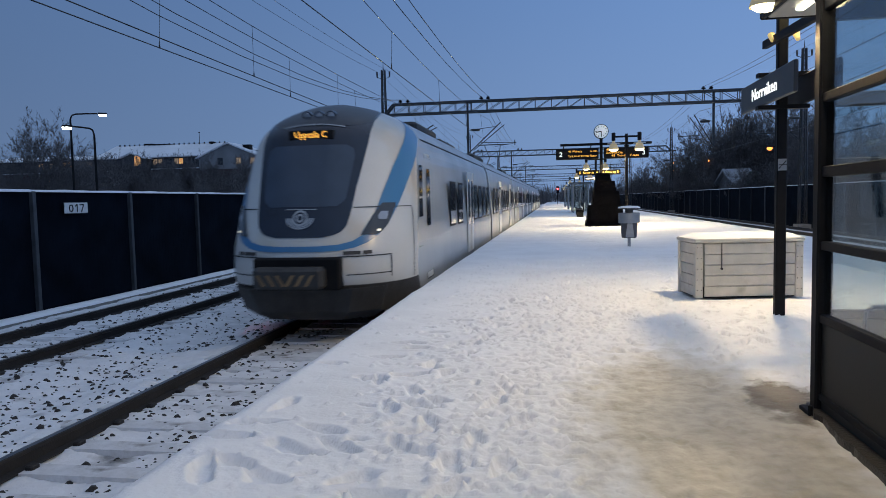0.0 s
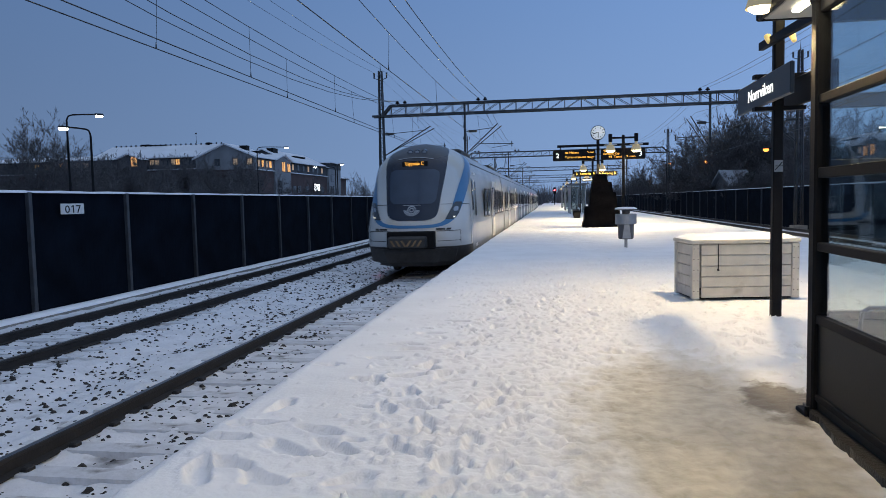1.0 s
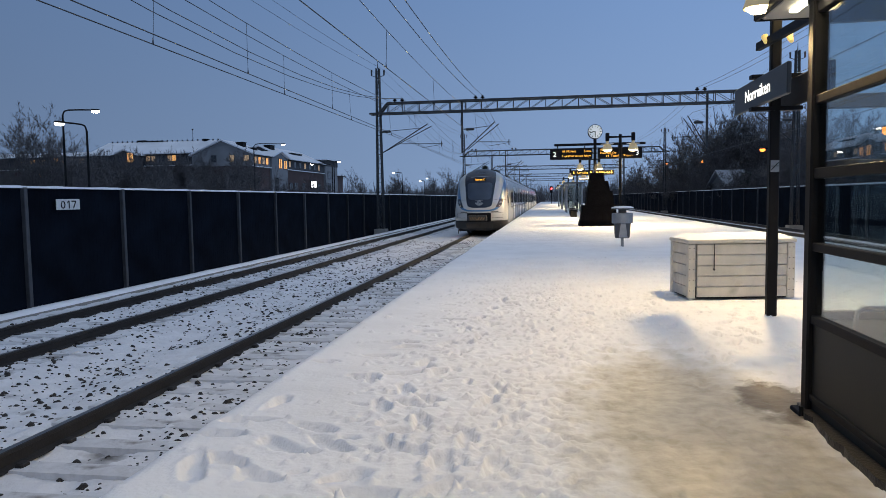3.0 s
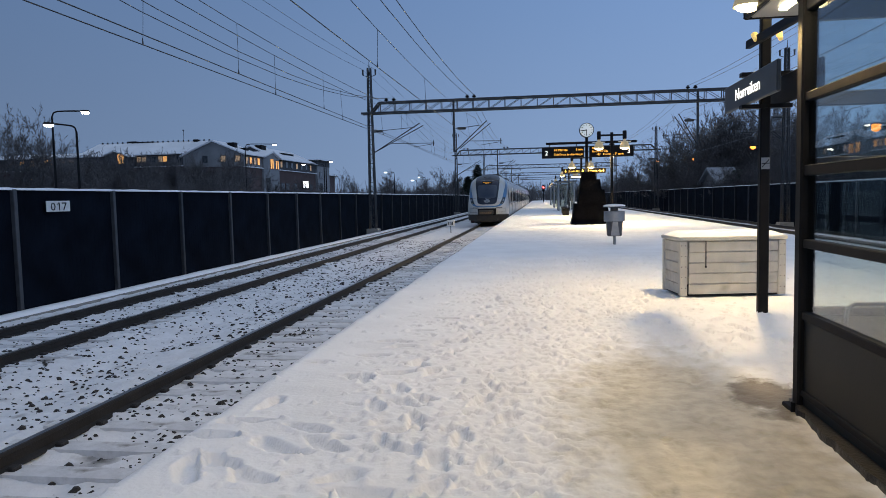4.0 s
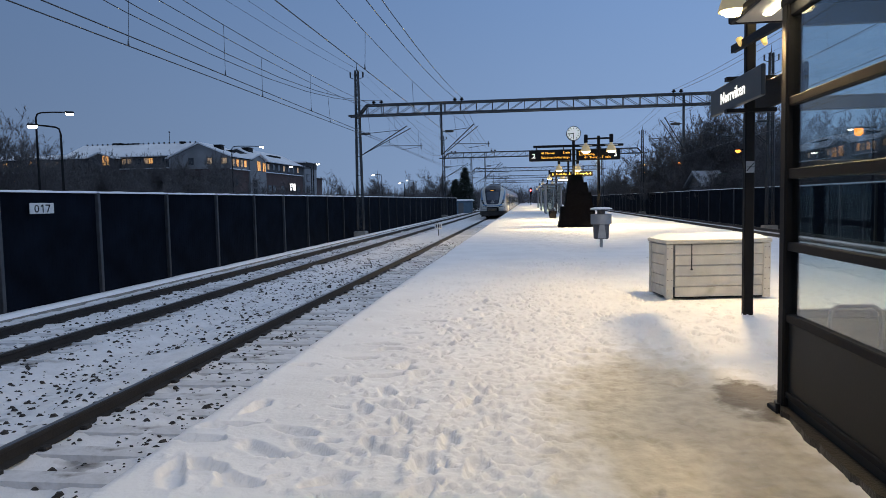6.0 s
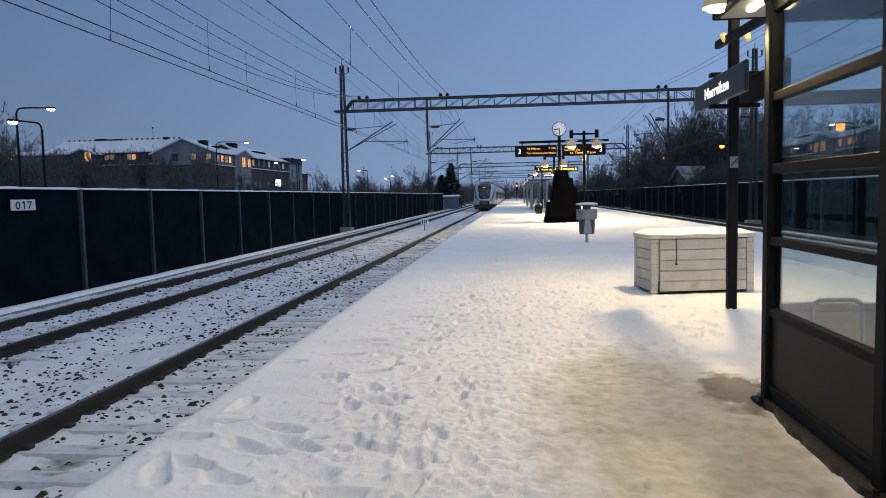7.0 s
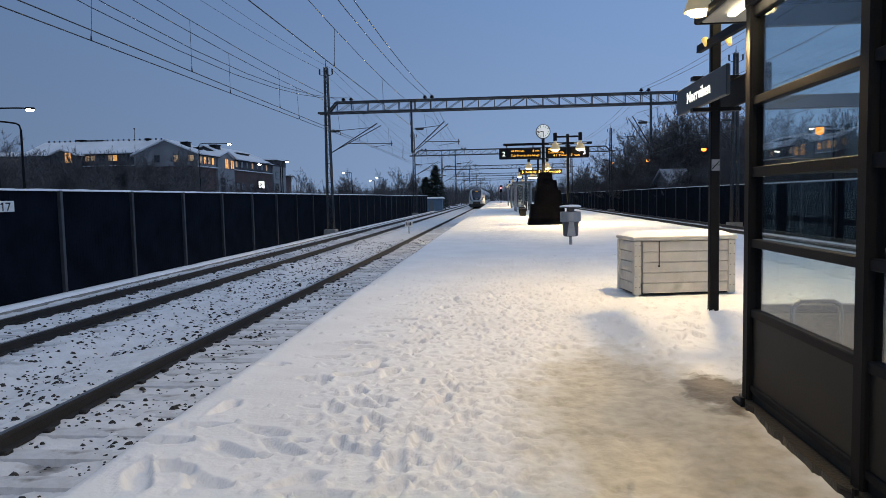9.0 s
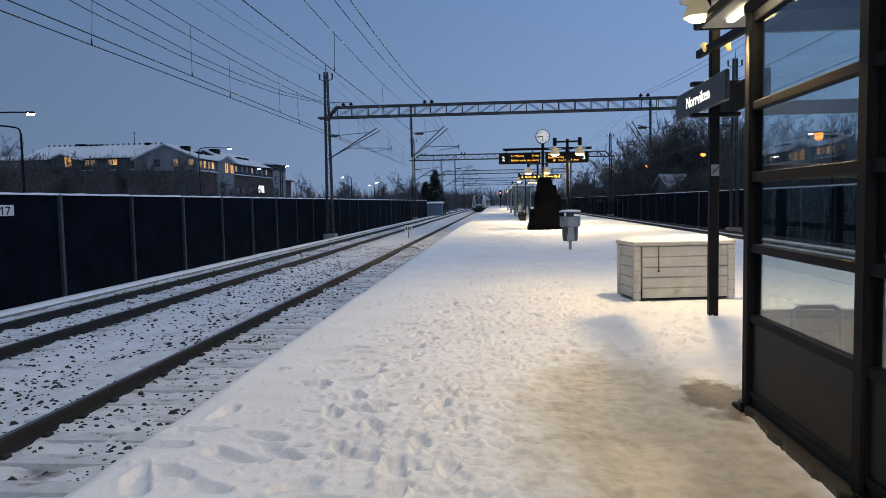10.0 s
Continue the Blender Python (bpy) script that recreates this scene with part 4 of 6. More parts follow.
        patch(m, [(1.545, 0.985, 1.03), (1.575, 0.98, 1.035)], 0.03, sd, 2)
        part("marker_lamp", m, HEAD_GLOW, lens, "tiny lit marker lamp")
        m = Shape()
        patch(m, [(1.72, 2.02, 2.34), (2.3, 2.02, 2.34), (2.62, 2.06, 2.34)], 0.012, sd, 3)
        part("cab_window", m, TRAIN_GLASS, t)
        m = Shape()
        patch(m, [(0.62, 2.62, 3.22), (2.86, 2.66, 3.22)], 0.006, sd, 2)
        cab = part("cab_door", m, TRAIN_WHITE, t)
        m = Shape()
        for z0, z1, c0, c1 in ((0.62, 2.86, 2.60, 2.62), (0.62, 2.86, 3.22, 3.24), (0.60, 0.62, 2.60, 3.24)):
            patch(m, [(z0, c0, c1), (z1, c0, c1)], 0.008, sd, 1)
        part("door_seam", m, BLACK_STEEL, cab)
        m = Shape()
        patch(m, [(1.55, 2.76, 3.06), (1.65, 2.72, 3.10), (2.45, 2.74, 3.10), (2.58, 2.80, 3.05)], 0.012, sd, 3)
        part("pane", m, TRAIN_GLASS, cab)
        for rows, off, cols in (([(0.92, 0.60, 1.22), (0.934, 0.60, 1.22)], 0.006, 12), ([(1.19, 0.50, 1.22), (1.204, 0.50, 1.22)], 0.006, 12),
                                ([(0.86, 1.215, 1.23), (1.20, 1.215, 1.23)], 0.007, 1), ([(1.905, 0.66, 1.62), (1.918, 0.66, 1.62)], 0.012, 10),
                                ([(0.80, 1.70, 1.715), (1.4, 1.70, 1.715), (1.7, 1.68, 1.695), (1.86, 1.65, 1.665), (1.918, 1.60, 1.615)], 0.010, 1),
                                ([(1.22, 2.02, 2.30), (1.232, 2.02, 2.30)], 0.008, 2)):
            m = Shape()
            patch(m, rows, off, sd, cols)
            part("panel_seam", m, BLACK_STEEL, t)
        for k in range(2):
            m, a = Shape(), 0.56 + 0.25 * k
            patch(m, [(1.225, a, a + 0.22 - 0.1 * k), (1.275, a, a + 0.22 - 0.1 * k)], 0.012, sd, 3)
            part("number_bar", m, TRAIN_DARK, t)
    # roof lights, destination sign, emblem
    for x in (-0.2, 0.0, 0.2):
        s = Shape()
        p = skin(abs(x) / 1.35, 3.40)
        s.tube((x, p[1] + 0.08, 3.40), (x, p[1] - 0.05, 3.385), 0.085, 0.08, 16)
        s.tube((x, p[1] - 0.05, 3.385), (x, p[1] - 0.06, 3.384), 0.062, 0.055, 16, 1)
        part("top_light", s, [TRAIN_MASK, TRAIN_LENS2], t)
    p = skin(0, 3.04, 0.02)
    s = Shape()
    s.box(-0.36, 0.36, p[1] - 0.02, p[1] + 0.1, 2.98, 3.12, 0.01)
    sign = part("destination_sign", s, BLACK_STEEL, t, "black destination display with amber letters")
    letters("letters", "Uppsala C", 0.14, AMBER, sign, (0, p[1] - 0.024, 3.005), width=0.52, align="CENTER")
    e = skin(0, 1.76, 0.02)
    s = Shape()
    for r0, r1 in ((0.088, 0.118), (0.035, 0.065)):
        for i in range(24):
            a, b = 2 * math.pi * i / 24, 2 * math.pi * (i + 1) / 24
            s.face([(r * math.cos(w), e[1] - 0.012 + 0.42 * r * math.sin(w), 1.77 + r * math.sin(w)) for r, w in ((r0, a), (r1, a), (r1, b), (r0, b))])
    for k in range(3):
        for i in range(12):
            a, b = math.pi + math.pi * i / 12, math.pi + math.pi * (i + 1) / 12
            r0, r1 = 0.128 + 0.034 * k, 0.152 + 0.034 * k
            s.face([(r * math.cos(w), e[1] - 0.012 + 0.30 * r * math.sin(w), 1.77 + 0.75 * r * math.sin(w)) for r, w in ((r0, a), (r1, a), (r1, b), (r0, b))])
    part("emblem", s, TRAIN_LENS2, t, "pale round winged emblem")
    # coupler recess, cover and plough
    s = Shape()
    s.box(-0.66, 0.66, -0.06, 0.9, 0.72, 1.20, 0.03)
    part("coupler_recess", s, BLACK_STEEL, t)
    s = Shape()
    s.hull([(-0.60, -0.20), (-0.5, -0.30), (0.42, -0.30), (0.46, -0.20), (0.46, 0.3), (-0.60, 0.3)], [(0.76, 0.03), (0.80, 0), (1.02, 0), (1.07, 0.04)])
    for k in range(6):
        x = -0.47 + 0.145 * k
        e2 = 1 if k < 3 else -1
        s.face([(x + e2 * 0.05, -0.306, 0.81), (x + 0.06 + e2 * 0.05, -0.306, 0.81), (x + 0.06 - e2 * 0.05, -0.306, 0.97), (x - e2 * 0.05, -0.306, 0.97)], 1)
    part("coupler", s, [TRAIN_DARK, TRAIN_STRIPE], t, "dark coupler cover with faded warning stripes")
    s = Shape()
    s.hull([(-1.2, 0.5), (-0.8, 0.1), (0.8, 0.1), (1.2, 0.5), (1.2, 1.9), (-1.2, 1.9)], [(0.22, 0.25), (0.36, 0.10), (0.72, 0.0)])
    part("plough", s, TRAIN_DARK, t)
    # tail lights: a two-sided turning disc, one face lit
    tails = []
    for sd in (-1, 1):
        q = skin(0.84, 1.62, 0.05, sd)
        s = Shape()
        # the outer red ring is drawn wide to stand for the lamp's glare
        s.turned([(0.062, 0.0), (0.14, 0.0)], (0, 0, 0.012), 16, 0)
        s.turned([(0.0, 0.0), (0.064, 0.0)], (0, 0, 0.014), 16, 2)
        s.turned([(0.14, 0.0), (0.0, 0.0)], (0, 0, -0.012), 16, 1)
        s.turned([(0.14, -0.012), (0.14, 0.012)], (0, 0, 0), 16, 1)
        o = part("tail_light", s, [RED, TRAIN_LENS, RED_CORE], t, "round red tail light that blinks")
        tails.append((o, q))
    # pantograph
    s = Shape()
    y = 2 * CAR + 3
    for sd in (-1, 1):
        s.tube((sd * 0.45, y, ROOF + 0.2), (sd * 0.3, y + 1.5, ROOF + 0.9), 0.03)
        s.tube((sd * 0.3, y + 1.5, ROOF + 0.9), (sd * 0.5, y + 0.2, 5.36), 0.025)
    s.tube((-0.9, y + 0.2, 5.37), (0.9, y + 0.2, 5.37), 0.03)
    part("pantograph", s, DARK_STEEL, t)
    return t, tails


def build_signal_marker():
    s = Shape()
    s.tube((0, 0, -0.95), (0, 0, -0.42), 0.025)
    o = thing("dwarf_signal", "small black dwarf signal with a white board between the tracks", "signal", at=(-5.6, 44.0, 0), shape=s, mats=DARK_STEEL)
    s = Shape()
    s.box(-0.24, 0.24, -0.03, 0.03, -0.52, -0.14, 0.02)
    part("board", s, WHITE_PAINT, o)
    s = Shape()
    for x in (-0.12, 0.02, 0.12):
        s.box(x - 0.03, x + 0.03, -0.04, -0.031, -0.44, -0.24)
    part("figures", s, BLACK_STEEL, o)
    return o


# ---- shelter ----
def build_shelter():
    sh = thing("platform_shelter", "black steel platform shelter with glass walls and flat roof", "shelter", at=(0, 0, 0))
    X, XB, YE, YS = 1.53, 3.25, 4.30, -2.4
    ys = [YE, 2.98, 1.66, 0.34, -0.98, YS]
    for k, y in enumerate(ys):
        for x in (X, XB):
            s = Shape()
            w = 0.044
            s.box(x - w, x + w, y - w, y + w, -0.03, 2.40, 0.01)
            post = part("post", s, BLACK_STEEL, sh)
            s = Shape()
            s.box(x - 0.09, x + 0.09, y - 0.08, y + 0.08, -0.035, -0.005, 0.006)
            for i in (-1, 1):
                s.tube((x + i * 0.075, y - 0.07, -0.01), (x + i * 0.075, y - 0.07, 0.03), 0.014, n=6)
            part("base_plate", s, BLACK_STEEL, post)
    rails_z = ((0.06, 0.10), (0.51, 0.56), (0.93, 0.98), (1.345, 1.405), (1.765, 1.815), (2.27, 2.335))
    for a, b in zip(ys, ys[1:]):
        if b < -0.5:
            continue
        for z0, z1 in rails_z:
            s = Shape()
            s.box(X - 0.028, X + 0.028, b + 0.044, a - 0.044, z0, z1, 0.005)
            part("glazing_bar", s, BLACK_STEEL, sh)
        for z0, z1 in ((0.56, 0.93), (0.98, 1.345), (1.405, 1.765), (1.815, 2.27)):
            s = Shape()
            s.box(X - 0.004, X + 0.004, b + 0.044, a - 0.044, z0, z1)
            part("pane", s, SHELTER_GLASS, sh).visible_shadow = False
        s = Shape()
        s.box(X - 0.012, X + 0.012, b + 0.044, a - 0.044, -0.03, 0.51)
        part("kick_panel", s, PANEL_GREY, sh)
    # end wall
    for z0, z1 in ((0.06, 0.10), (0.53, 0.58), (1.36, 1.45), (1.74, 1.82), (2.22, 2.34)):
        s = Shape()
        s.box(X + 0.044, XB - 0.044, YE - 0.025, YE + 0.025, z0, z1, 0.005)
        part("glazing_bar", s, PANEL_GREY2, sh)
    for z0, z1 in ((0.58, 1.36), (1.45, 1.74), (1.82, 2.22)):
        s = Shape()
        s.box(X + 0.044, XB - 0.044, YE - 0.004, YE + 0.004, z0, z1)
        part("pane", s, SHELTER_GLASS, sh).visible_shadow = False
    s = Shape()
    s.box(X + 0.044, XB - 0.044, YE - 0.01, YE + 0.01, 0.10, 0.53)
    part("kick_panel", s, FROSTED, sh)
    # back wall
    for a, b in zip(ys, ys[1:]):
        for z0, z1 in ((0.06, 0.10), (0.93, 0.98), (1.36, 1.45), (2.27, 2.335)):
            s = Shape()
            s.box(XB - 0.025, XB + 0.025, b + 0.044, a - 0.044, z0, z1, 0.005)
            part("glazing_bar", s, BLACK_STEEL, sh)
        s = Shape()
        s.box(XB - 0.004, XB + 0.004, b + 0.044, a - 0.044, 0.10, 2.27)
        part("pane", s, SHELTER_GLASS, sh).visible_shadow = False
    # roof with edge beam and a slanting gutter bar
    s = Shape()
    s.box(1.40, 3.5, YS - 0.3, 4.97, 2.41, 2.465, 0.01)
    part("roof", s, ROOF_UNDER, sh, "pale flat roof with a thin dark edge")
    s = Shape()
    for y0, y1, x0, x1 in ((4.97, 5.0, 1.365, 3.54), (YS - 0.33, YS - 0.30, 1.365, 3.54)):
        s.box(x0, x1, y0, y1, 2.405, 2.462, 0.008)
    for x0, x1 in ((1.365, 1.40), (3.5, 3.56)):
        s.box(x0, x1, YS - 0.3, 4.97, 2.405, 2.462, 0.008)
    part("roof_edge", s, BLACK_STEEL, sh)
    for x in (X, XB):
        s = Shape()
        s.box(x - 0.05, x + 0.05, YS, YE + 0.06, 2.335, 2.405, 0.01)
        part("beam", s, BLACK_STEEL, sh)
    for y in ys:
        s = Shape()
        s.box(X + 0.05, XB - 0.05, y - 0.04, y + 0.04, 2.335, 2.405, 0.01)
        part("cross_beam", s, BLACK_STEEL, sh)
    s, rows = Shape(), []
    for j in range(26):
        y = YS - 0.28 + (5.26 - YS) * j / 25
        rows.append([(1.46 + 2.02 * i / 12, y, 2.485 + 0.07 * min(1, i, 12 - i, j, 25 - j) + 0.02 * noise.noise((i * 0.4, j * 0.4, 0))) for i in range(13)])
    s.grid(rows)
    part("roof_snow", s, SNOW, sh, smooth=True)
    # lamp strips under the eaves
    for x, y0, y1 in ((1.525, 4.37, 4.72), (1.432, 0.2, 1.5)):
        s = Shape()
        s.box(x - 0.026, x + 0.026, y0, y1, 2.386, 2.408, 0.006)
        part("strip_light", s, STRIP_GLOW, sh, "glowing white strip light under the eaves")
    # a small bell lamp on a bracket at the roof corner
    bell(sh, 1.327, 4.75, 2.433, 0.34)
    s = Shape()
    s.tube((1.327, 4.75, 2.533), (1.327, 4.75, 2.60), 0.010)
    s.tube((1.327, 4.75, 2.60), (1.40, 4.75, 2.60), 0.010)
    s.tube((1.40, 4.75, 2.60), (1.40, 4.75, 2.45), 0.010)
    part("lamp_bracket", s, BLACK_STEEL, sh)
    # bare wet ground under the shelter, its shade painted in black, with a ragged snow edge
    ring = [(3.3, YS), (3.3, YE + 0.1)]
    for k in range(90):
        y = YE + 0.1 - k * (YE + 0.1 - YS) / 89
        ring.append((1.49 - 0.05 * min(1, k / 6) + 0.07 * noise.noise((y * 2.2, 0, 3)) + 0.04 * noise.noise((y * 7, 0, 5)), y))
    s = Shape()
    s.face([(x, y, 0.006) for x, y in reversed(ring)])
    for (xa, ya), (xb, yb) in zip(ring, ring[1:] + ring[:1]):
        s.face([(xa, ya, -0.06), (xb, yb, -0.06), (xb, yb, 0.006), (xa, ya, 0.006)])
    part("shelter_floor", s, WET_SHADED, sh, "bare wet ground under the shelter, darkened for shade")
    # bench inside
    s = Shape()
    for k in range(3):
        s.box(2.66 + 0.14 * k, 2.78 + 0.14 * k, 1.8, 3.9, 0.43, 0.46, 0.008)
    part("bench_seat", s, BLACK_STEEL, sh)
    s = Shape()
    for x in (1.62, 1.88):
        s.tube((x, 3.95, 0.0), (x, 3.95, 0.58), 0.012)
    pts = [(1.62, 0.58), (1.625, 0.625), (1.66, 0.65), (1.84, 0.65), (1.875, 0.625), (1.88, 0.58)]
    for (a, b), (c, d) in zip(pts, pts[1:]):
        s.tube((a, 3.95, b), (c, 3.95, d), 0.012)
    part("armrest", s, GALV, sh, "bent steel tube armrest")
    return sh


# ---- platform furniture ----
def build_grit_box():
    b = thing("grit_box", "weathered white plank grit box with a snowy lid", "grit box", at=(1.70, 8.78, 0), rz=8)
    W, D, H = 1.27, 0.66, 0.68
    for i in range(5):
        z = 0.02 + i * 0.13
        for y in (0.0, D - 0.02):
            s = Shape()
            s.box(0.1, W - 0.08, y, y + 0.02, z, z + 0.124, 0.006)
            part("plank", s, OLD_WHITE, b)
        for x in (0.0, W - 0.02):
            s = Shape()
            s.box(x, x + 0.02, 0.09, D - 0.07, z, z + 0.124, 0.006)
            part("plank", s, OLD_WHITE, b)
    for x in (-0.012, W - 0.078):
        for y in (-0.012, D - 0.068):
            s = Shape()
            s.box(x, x + 0.09, y, y + 0.08, 0.0, 0.67, 0.006)
            post = part("corner_board", s, OLD_WHITE, b)
            s = Shape()
            for k in range(5):
                for dx in (0.02, 0.07):
                    s.tube((x + dx, y - 0.003, 0.10 + 0.13 * k), (x + dx, y + 0.01, 0.10 + 0.13 * k), 0.006, n=6)
            part("screw", s, BLACK_STEEL, post)
    s = Shape()
    s.box(0.02, W - 0.02, 0.02, D - 0.02, 0.0, 0.06)
    part("base", s, BLACK_STEEL, b)
    s = Shape()
    s.box(-0.026, W + 0.024, -0.030, D + 0.022, 0.675, 0.725, 0.012)
    part("lid", s, OLD_WHITE, b)
    s, rows = Shape(), []
    for j in range(11):
        v = j / 10
        rows.append([(-0.022 + (W + 0.042) * i / 20, -0.026 + (D + 0.044) * v,
                      0.723 + 0.060 * (min(1, 5 * min(v, 1 - v)) * min(1, 7 * min(i / 20, 1 - i / 20))) ** 0.5 * (1 + 0.25 * noise.noise((i * 0.35, j * 0.35, 2)))) for i in range(21)])
    s.grid(rows)
    part("snow", s, SNOW, b, "rounded snow cover on the lid", smooth=True)
    s = Shape()
    s.bar((0.30, -0.020, 0.67), (0.30, -0.020, 0.36), 0.010, 0.008)
    s.tube((0.30, -0.027, 0.36), (0.30, -0.01, 0.36), 0.013, n=8)
    part("hasp", s, RAIL, b, "rusty hanging hasp")
    return b


def build_bin():
    b = thing("litter_bin", "grey metal litter bin on a post with a snowy cap", "litter bin", at=(1.90, 18.3, 0))
    s = Shape()
    s.tube((0, 0, -0.05), (0, 0, 0.95), 0.04, n=12)
    part("post", s, GALV, b)
    s = Shape()
    s.turned([(0.0, 0.2), (0.17, 0.2), (0.19, 0.23), (0.215, 0.62), (0.20, 0.62), (0.18, 0.25), (0.0, 0.24)], n=24)
    part("bucket", s, BIN_DARK, b)
    s = Shape()
    s.turned([(0.25, 0.58), (0.265, 0.59), (0.265, 0.83), (0.25, 0.84), (0.245, 0.83), (0.245, 0.59), (0.25, 0.58)], n=28)
    part("collar", s, BIN_GREY, b)
    s = Shape()
    s.face([(-0.06, -0.212, 0.58), (-0.11, -0.20, 0.22), (0.11, -0.20, 0.22), (0.06, -0.212, 0.58)])
    part("front_plate", s, BIN_GREY, b)
    s = Shape()
    s.turned([(0.05, 0.84), (0.10, 0.85), (0.10, 0.93), (0.27, 0.945), (0.28, 0.96), (0.0, 0.975)], n=28)
    part("cap", s, BIN_DARK, b)
    s = Shape()
    s.turned([(0.28, 0.962), (0.275, 0.985), (0.2, 1.01), (0.0, 1.02)], n=28)
    part("snow", s, SNOW, b, smooth=True)
    return b


def bell(parent, x, y, z, scale=1.0):
    """A bell-shaped lamp shade with its lit mouth at height z."""
    k = scale
    s = Shape()
    s.turned([(0.05 * k, 0.50 * k), (0.07 * k, 0.44 * k), (0.09 * k, 0.36 * k), (0.20 * k, 0.24 * k), (0.27 * k, 0.03 * k), (0.27 * k, 0.0)], (x, y, z), 24)
    sh = part("shade", s, SHADE, parent, "grey bell-shaped lamp shade", smooth=True)
    s = Shape()
    s.turned([(0.0, -0.11 * k), (0.13 * k, -0.085 * k), (0.21 * k, -0.03 * k), (0.24 * k, 0.012 * k)], (x, y, z), 20)
    part("bulb", s, LAMP_GLOW, sh, "glowing warm lamp mouth")
    s = Shape()
    s.turned([(0.34 * k, 0.31 * k), (0.34 * k, 0.33 * k), (0.12 * k, 0.335 * k)], (x, y, z), 24)
    part("brim", s, SNOW_LIT, sh)


def build_lamp_post(x, y, top=4.0, power=420):
    p = thing("platform_lamp", "black platform lamp post with two bell shades lit warm", "lamp post", at=(x, y, 0), group="platform lamps")
    s = Shape()
    s.box(-0.06, 0.06, -0.06, 0.06, -0.05, top + 0.1, 0.012)
    part("pole", s, BLACK_STEEL, p)
    s = Shape()
    s.box(-0.62, 0.62, -0.035, 0.035, top - 0.06, top + 0.02, 0.01)
    for e in (-1, 1):
        s.box(e * 0.55 - 0.08, e * 0.55 + 0.08, -0.08, 0.08, top - 0.2, top + 0.16, 0.02)
    part("arm", s, BLACK_STEEL, p)
    for e in (-1, 1):
        bell(p, e * 0.55, 0, top - 0.58, 0.82)
        lamp("platform_lamp_light", (x + e * 0.55, y, top - 0.80), power, 0.06, LAMP, 164)
    return p


def build_name_sign():
    p = thing("station_sign", "black post with a long dark station name sign", "station sign", at=(2.33, 7.72, 0))
    s = Shape()
    s.box(-0.05, 0.05, -0.045, 0.045, -0.06, 4.6, 0.012)
    part("post", s, BLACK_STEEL, p)
    s = Shape()
    s.box(-0.20, -0.16, -1.0, 0.78, 2.16, 2.45, 0.01)
    box = part("sign_box", s, SIGN_DARK, p)
    # The second board takes a blacker material, so its shade is in the colour.
    s = Shape()
    s.box(0.17, 0.21, -1.0, 0.78, 2.16, 2.45, 0.01)
    part("sign_box", s, BLACK_STEEL, p)
    letters("letters", "Norrviken", 0.17, SIGN_GLOW, box, (-0.203, 0.34, 2.25), (90, 0, -90), width=0.84)
    s = Shape()
    s.box(-0.24, 0.26, -0.05, 0.05, 2.12, 2.16)
    part("bracket", s, BLACK_STEEL, p)
    s = Shape()
    s.box(-0.24, 0.26, -0.05, 0.05, 2.45, 2.49)
    part("bracket", s, BLACK_STEEL, p)
    s = Shape()
    s.box(-0.042, 0.042, -0.051, -0.047, 1.49, 1.61)
    tag = part("notice", s, BIN_GREY, p, "small white notice with an unreadable mark")
    s = Shape()
    s.bar((-0.035, -0.054, 1.51), (0.035, -0.054, 1.59), 0.004, 0.008)
    s.bar((-0.035, -0.054, 1.55), (0.04, -0.054, 1.55), 0.004, 0.006)
    part("mark", s, BLACK_STEEL, tag)
    # cross arm with two small floodlights
    s = Shape()
    s.bar((-0.09, 0.28, 2.83), (-0.09, -1.9, 2.74), 0.05, 0.08)
    arm = part("cable_arm", s, BLACK_STEEL, p)
    for x in (-0.12, 0.12):
        s = Shape()
        s.tube((x, -0.1, 2.80), (x, -0.04, 2.87), 0.022, 0.035, 10)
        part("spotlight", s, BRASS, p, "small brassy spotlight")
    bell(p, 0.06, -0.25, 3.06, 0.62)
    bell(p, 0.62, -0.25, 3.06, 0.62)
    s = Shape()
    s.box(-0.22, 0.68, -0.28, -0.04, 3.34, 3.40, 0.01)
    part("lamp_arm", s, BLACK_STEEL, p)
    # An added fill without a fixture, behind the sign, brightens the platform snow.
    lamp("sign_light_or_fill", (2.56, 8.85, 3.25), 480, 0.06, LAMP, 174)
    lamp("roof_corner_light", (1.327, 4.75, 2.32), 92, 0.05, LAMP, 150)
    lamp("sign_light_or_fill", (2.95, 7.47, 3.0), 30, 0.05, LAMP, 172)
    return p


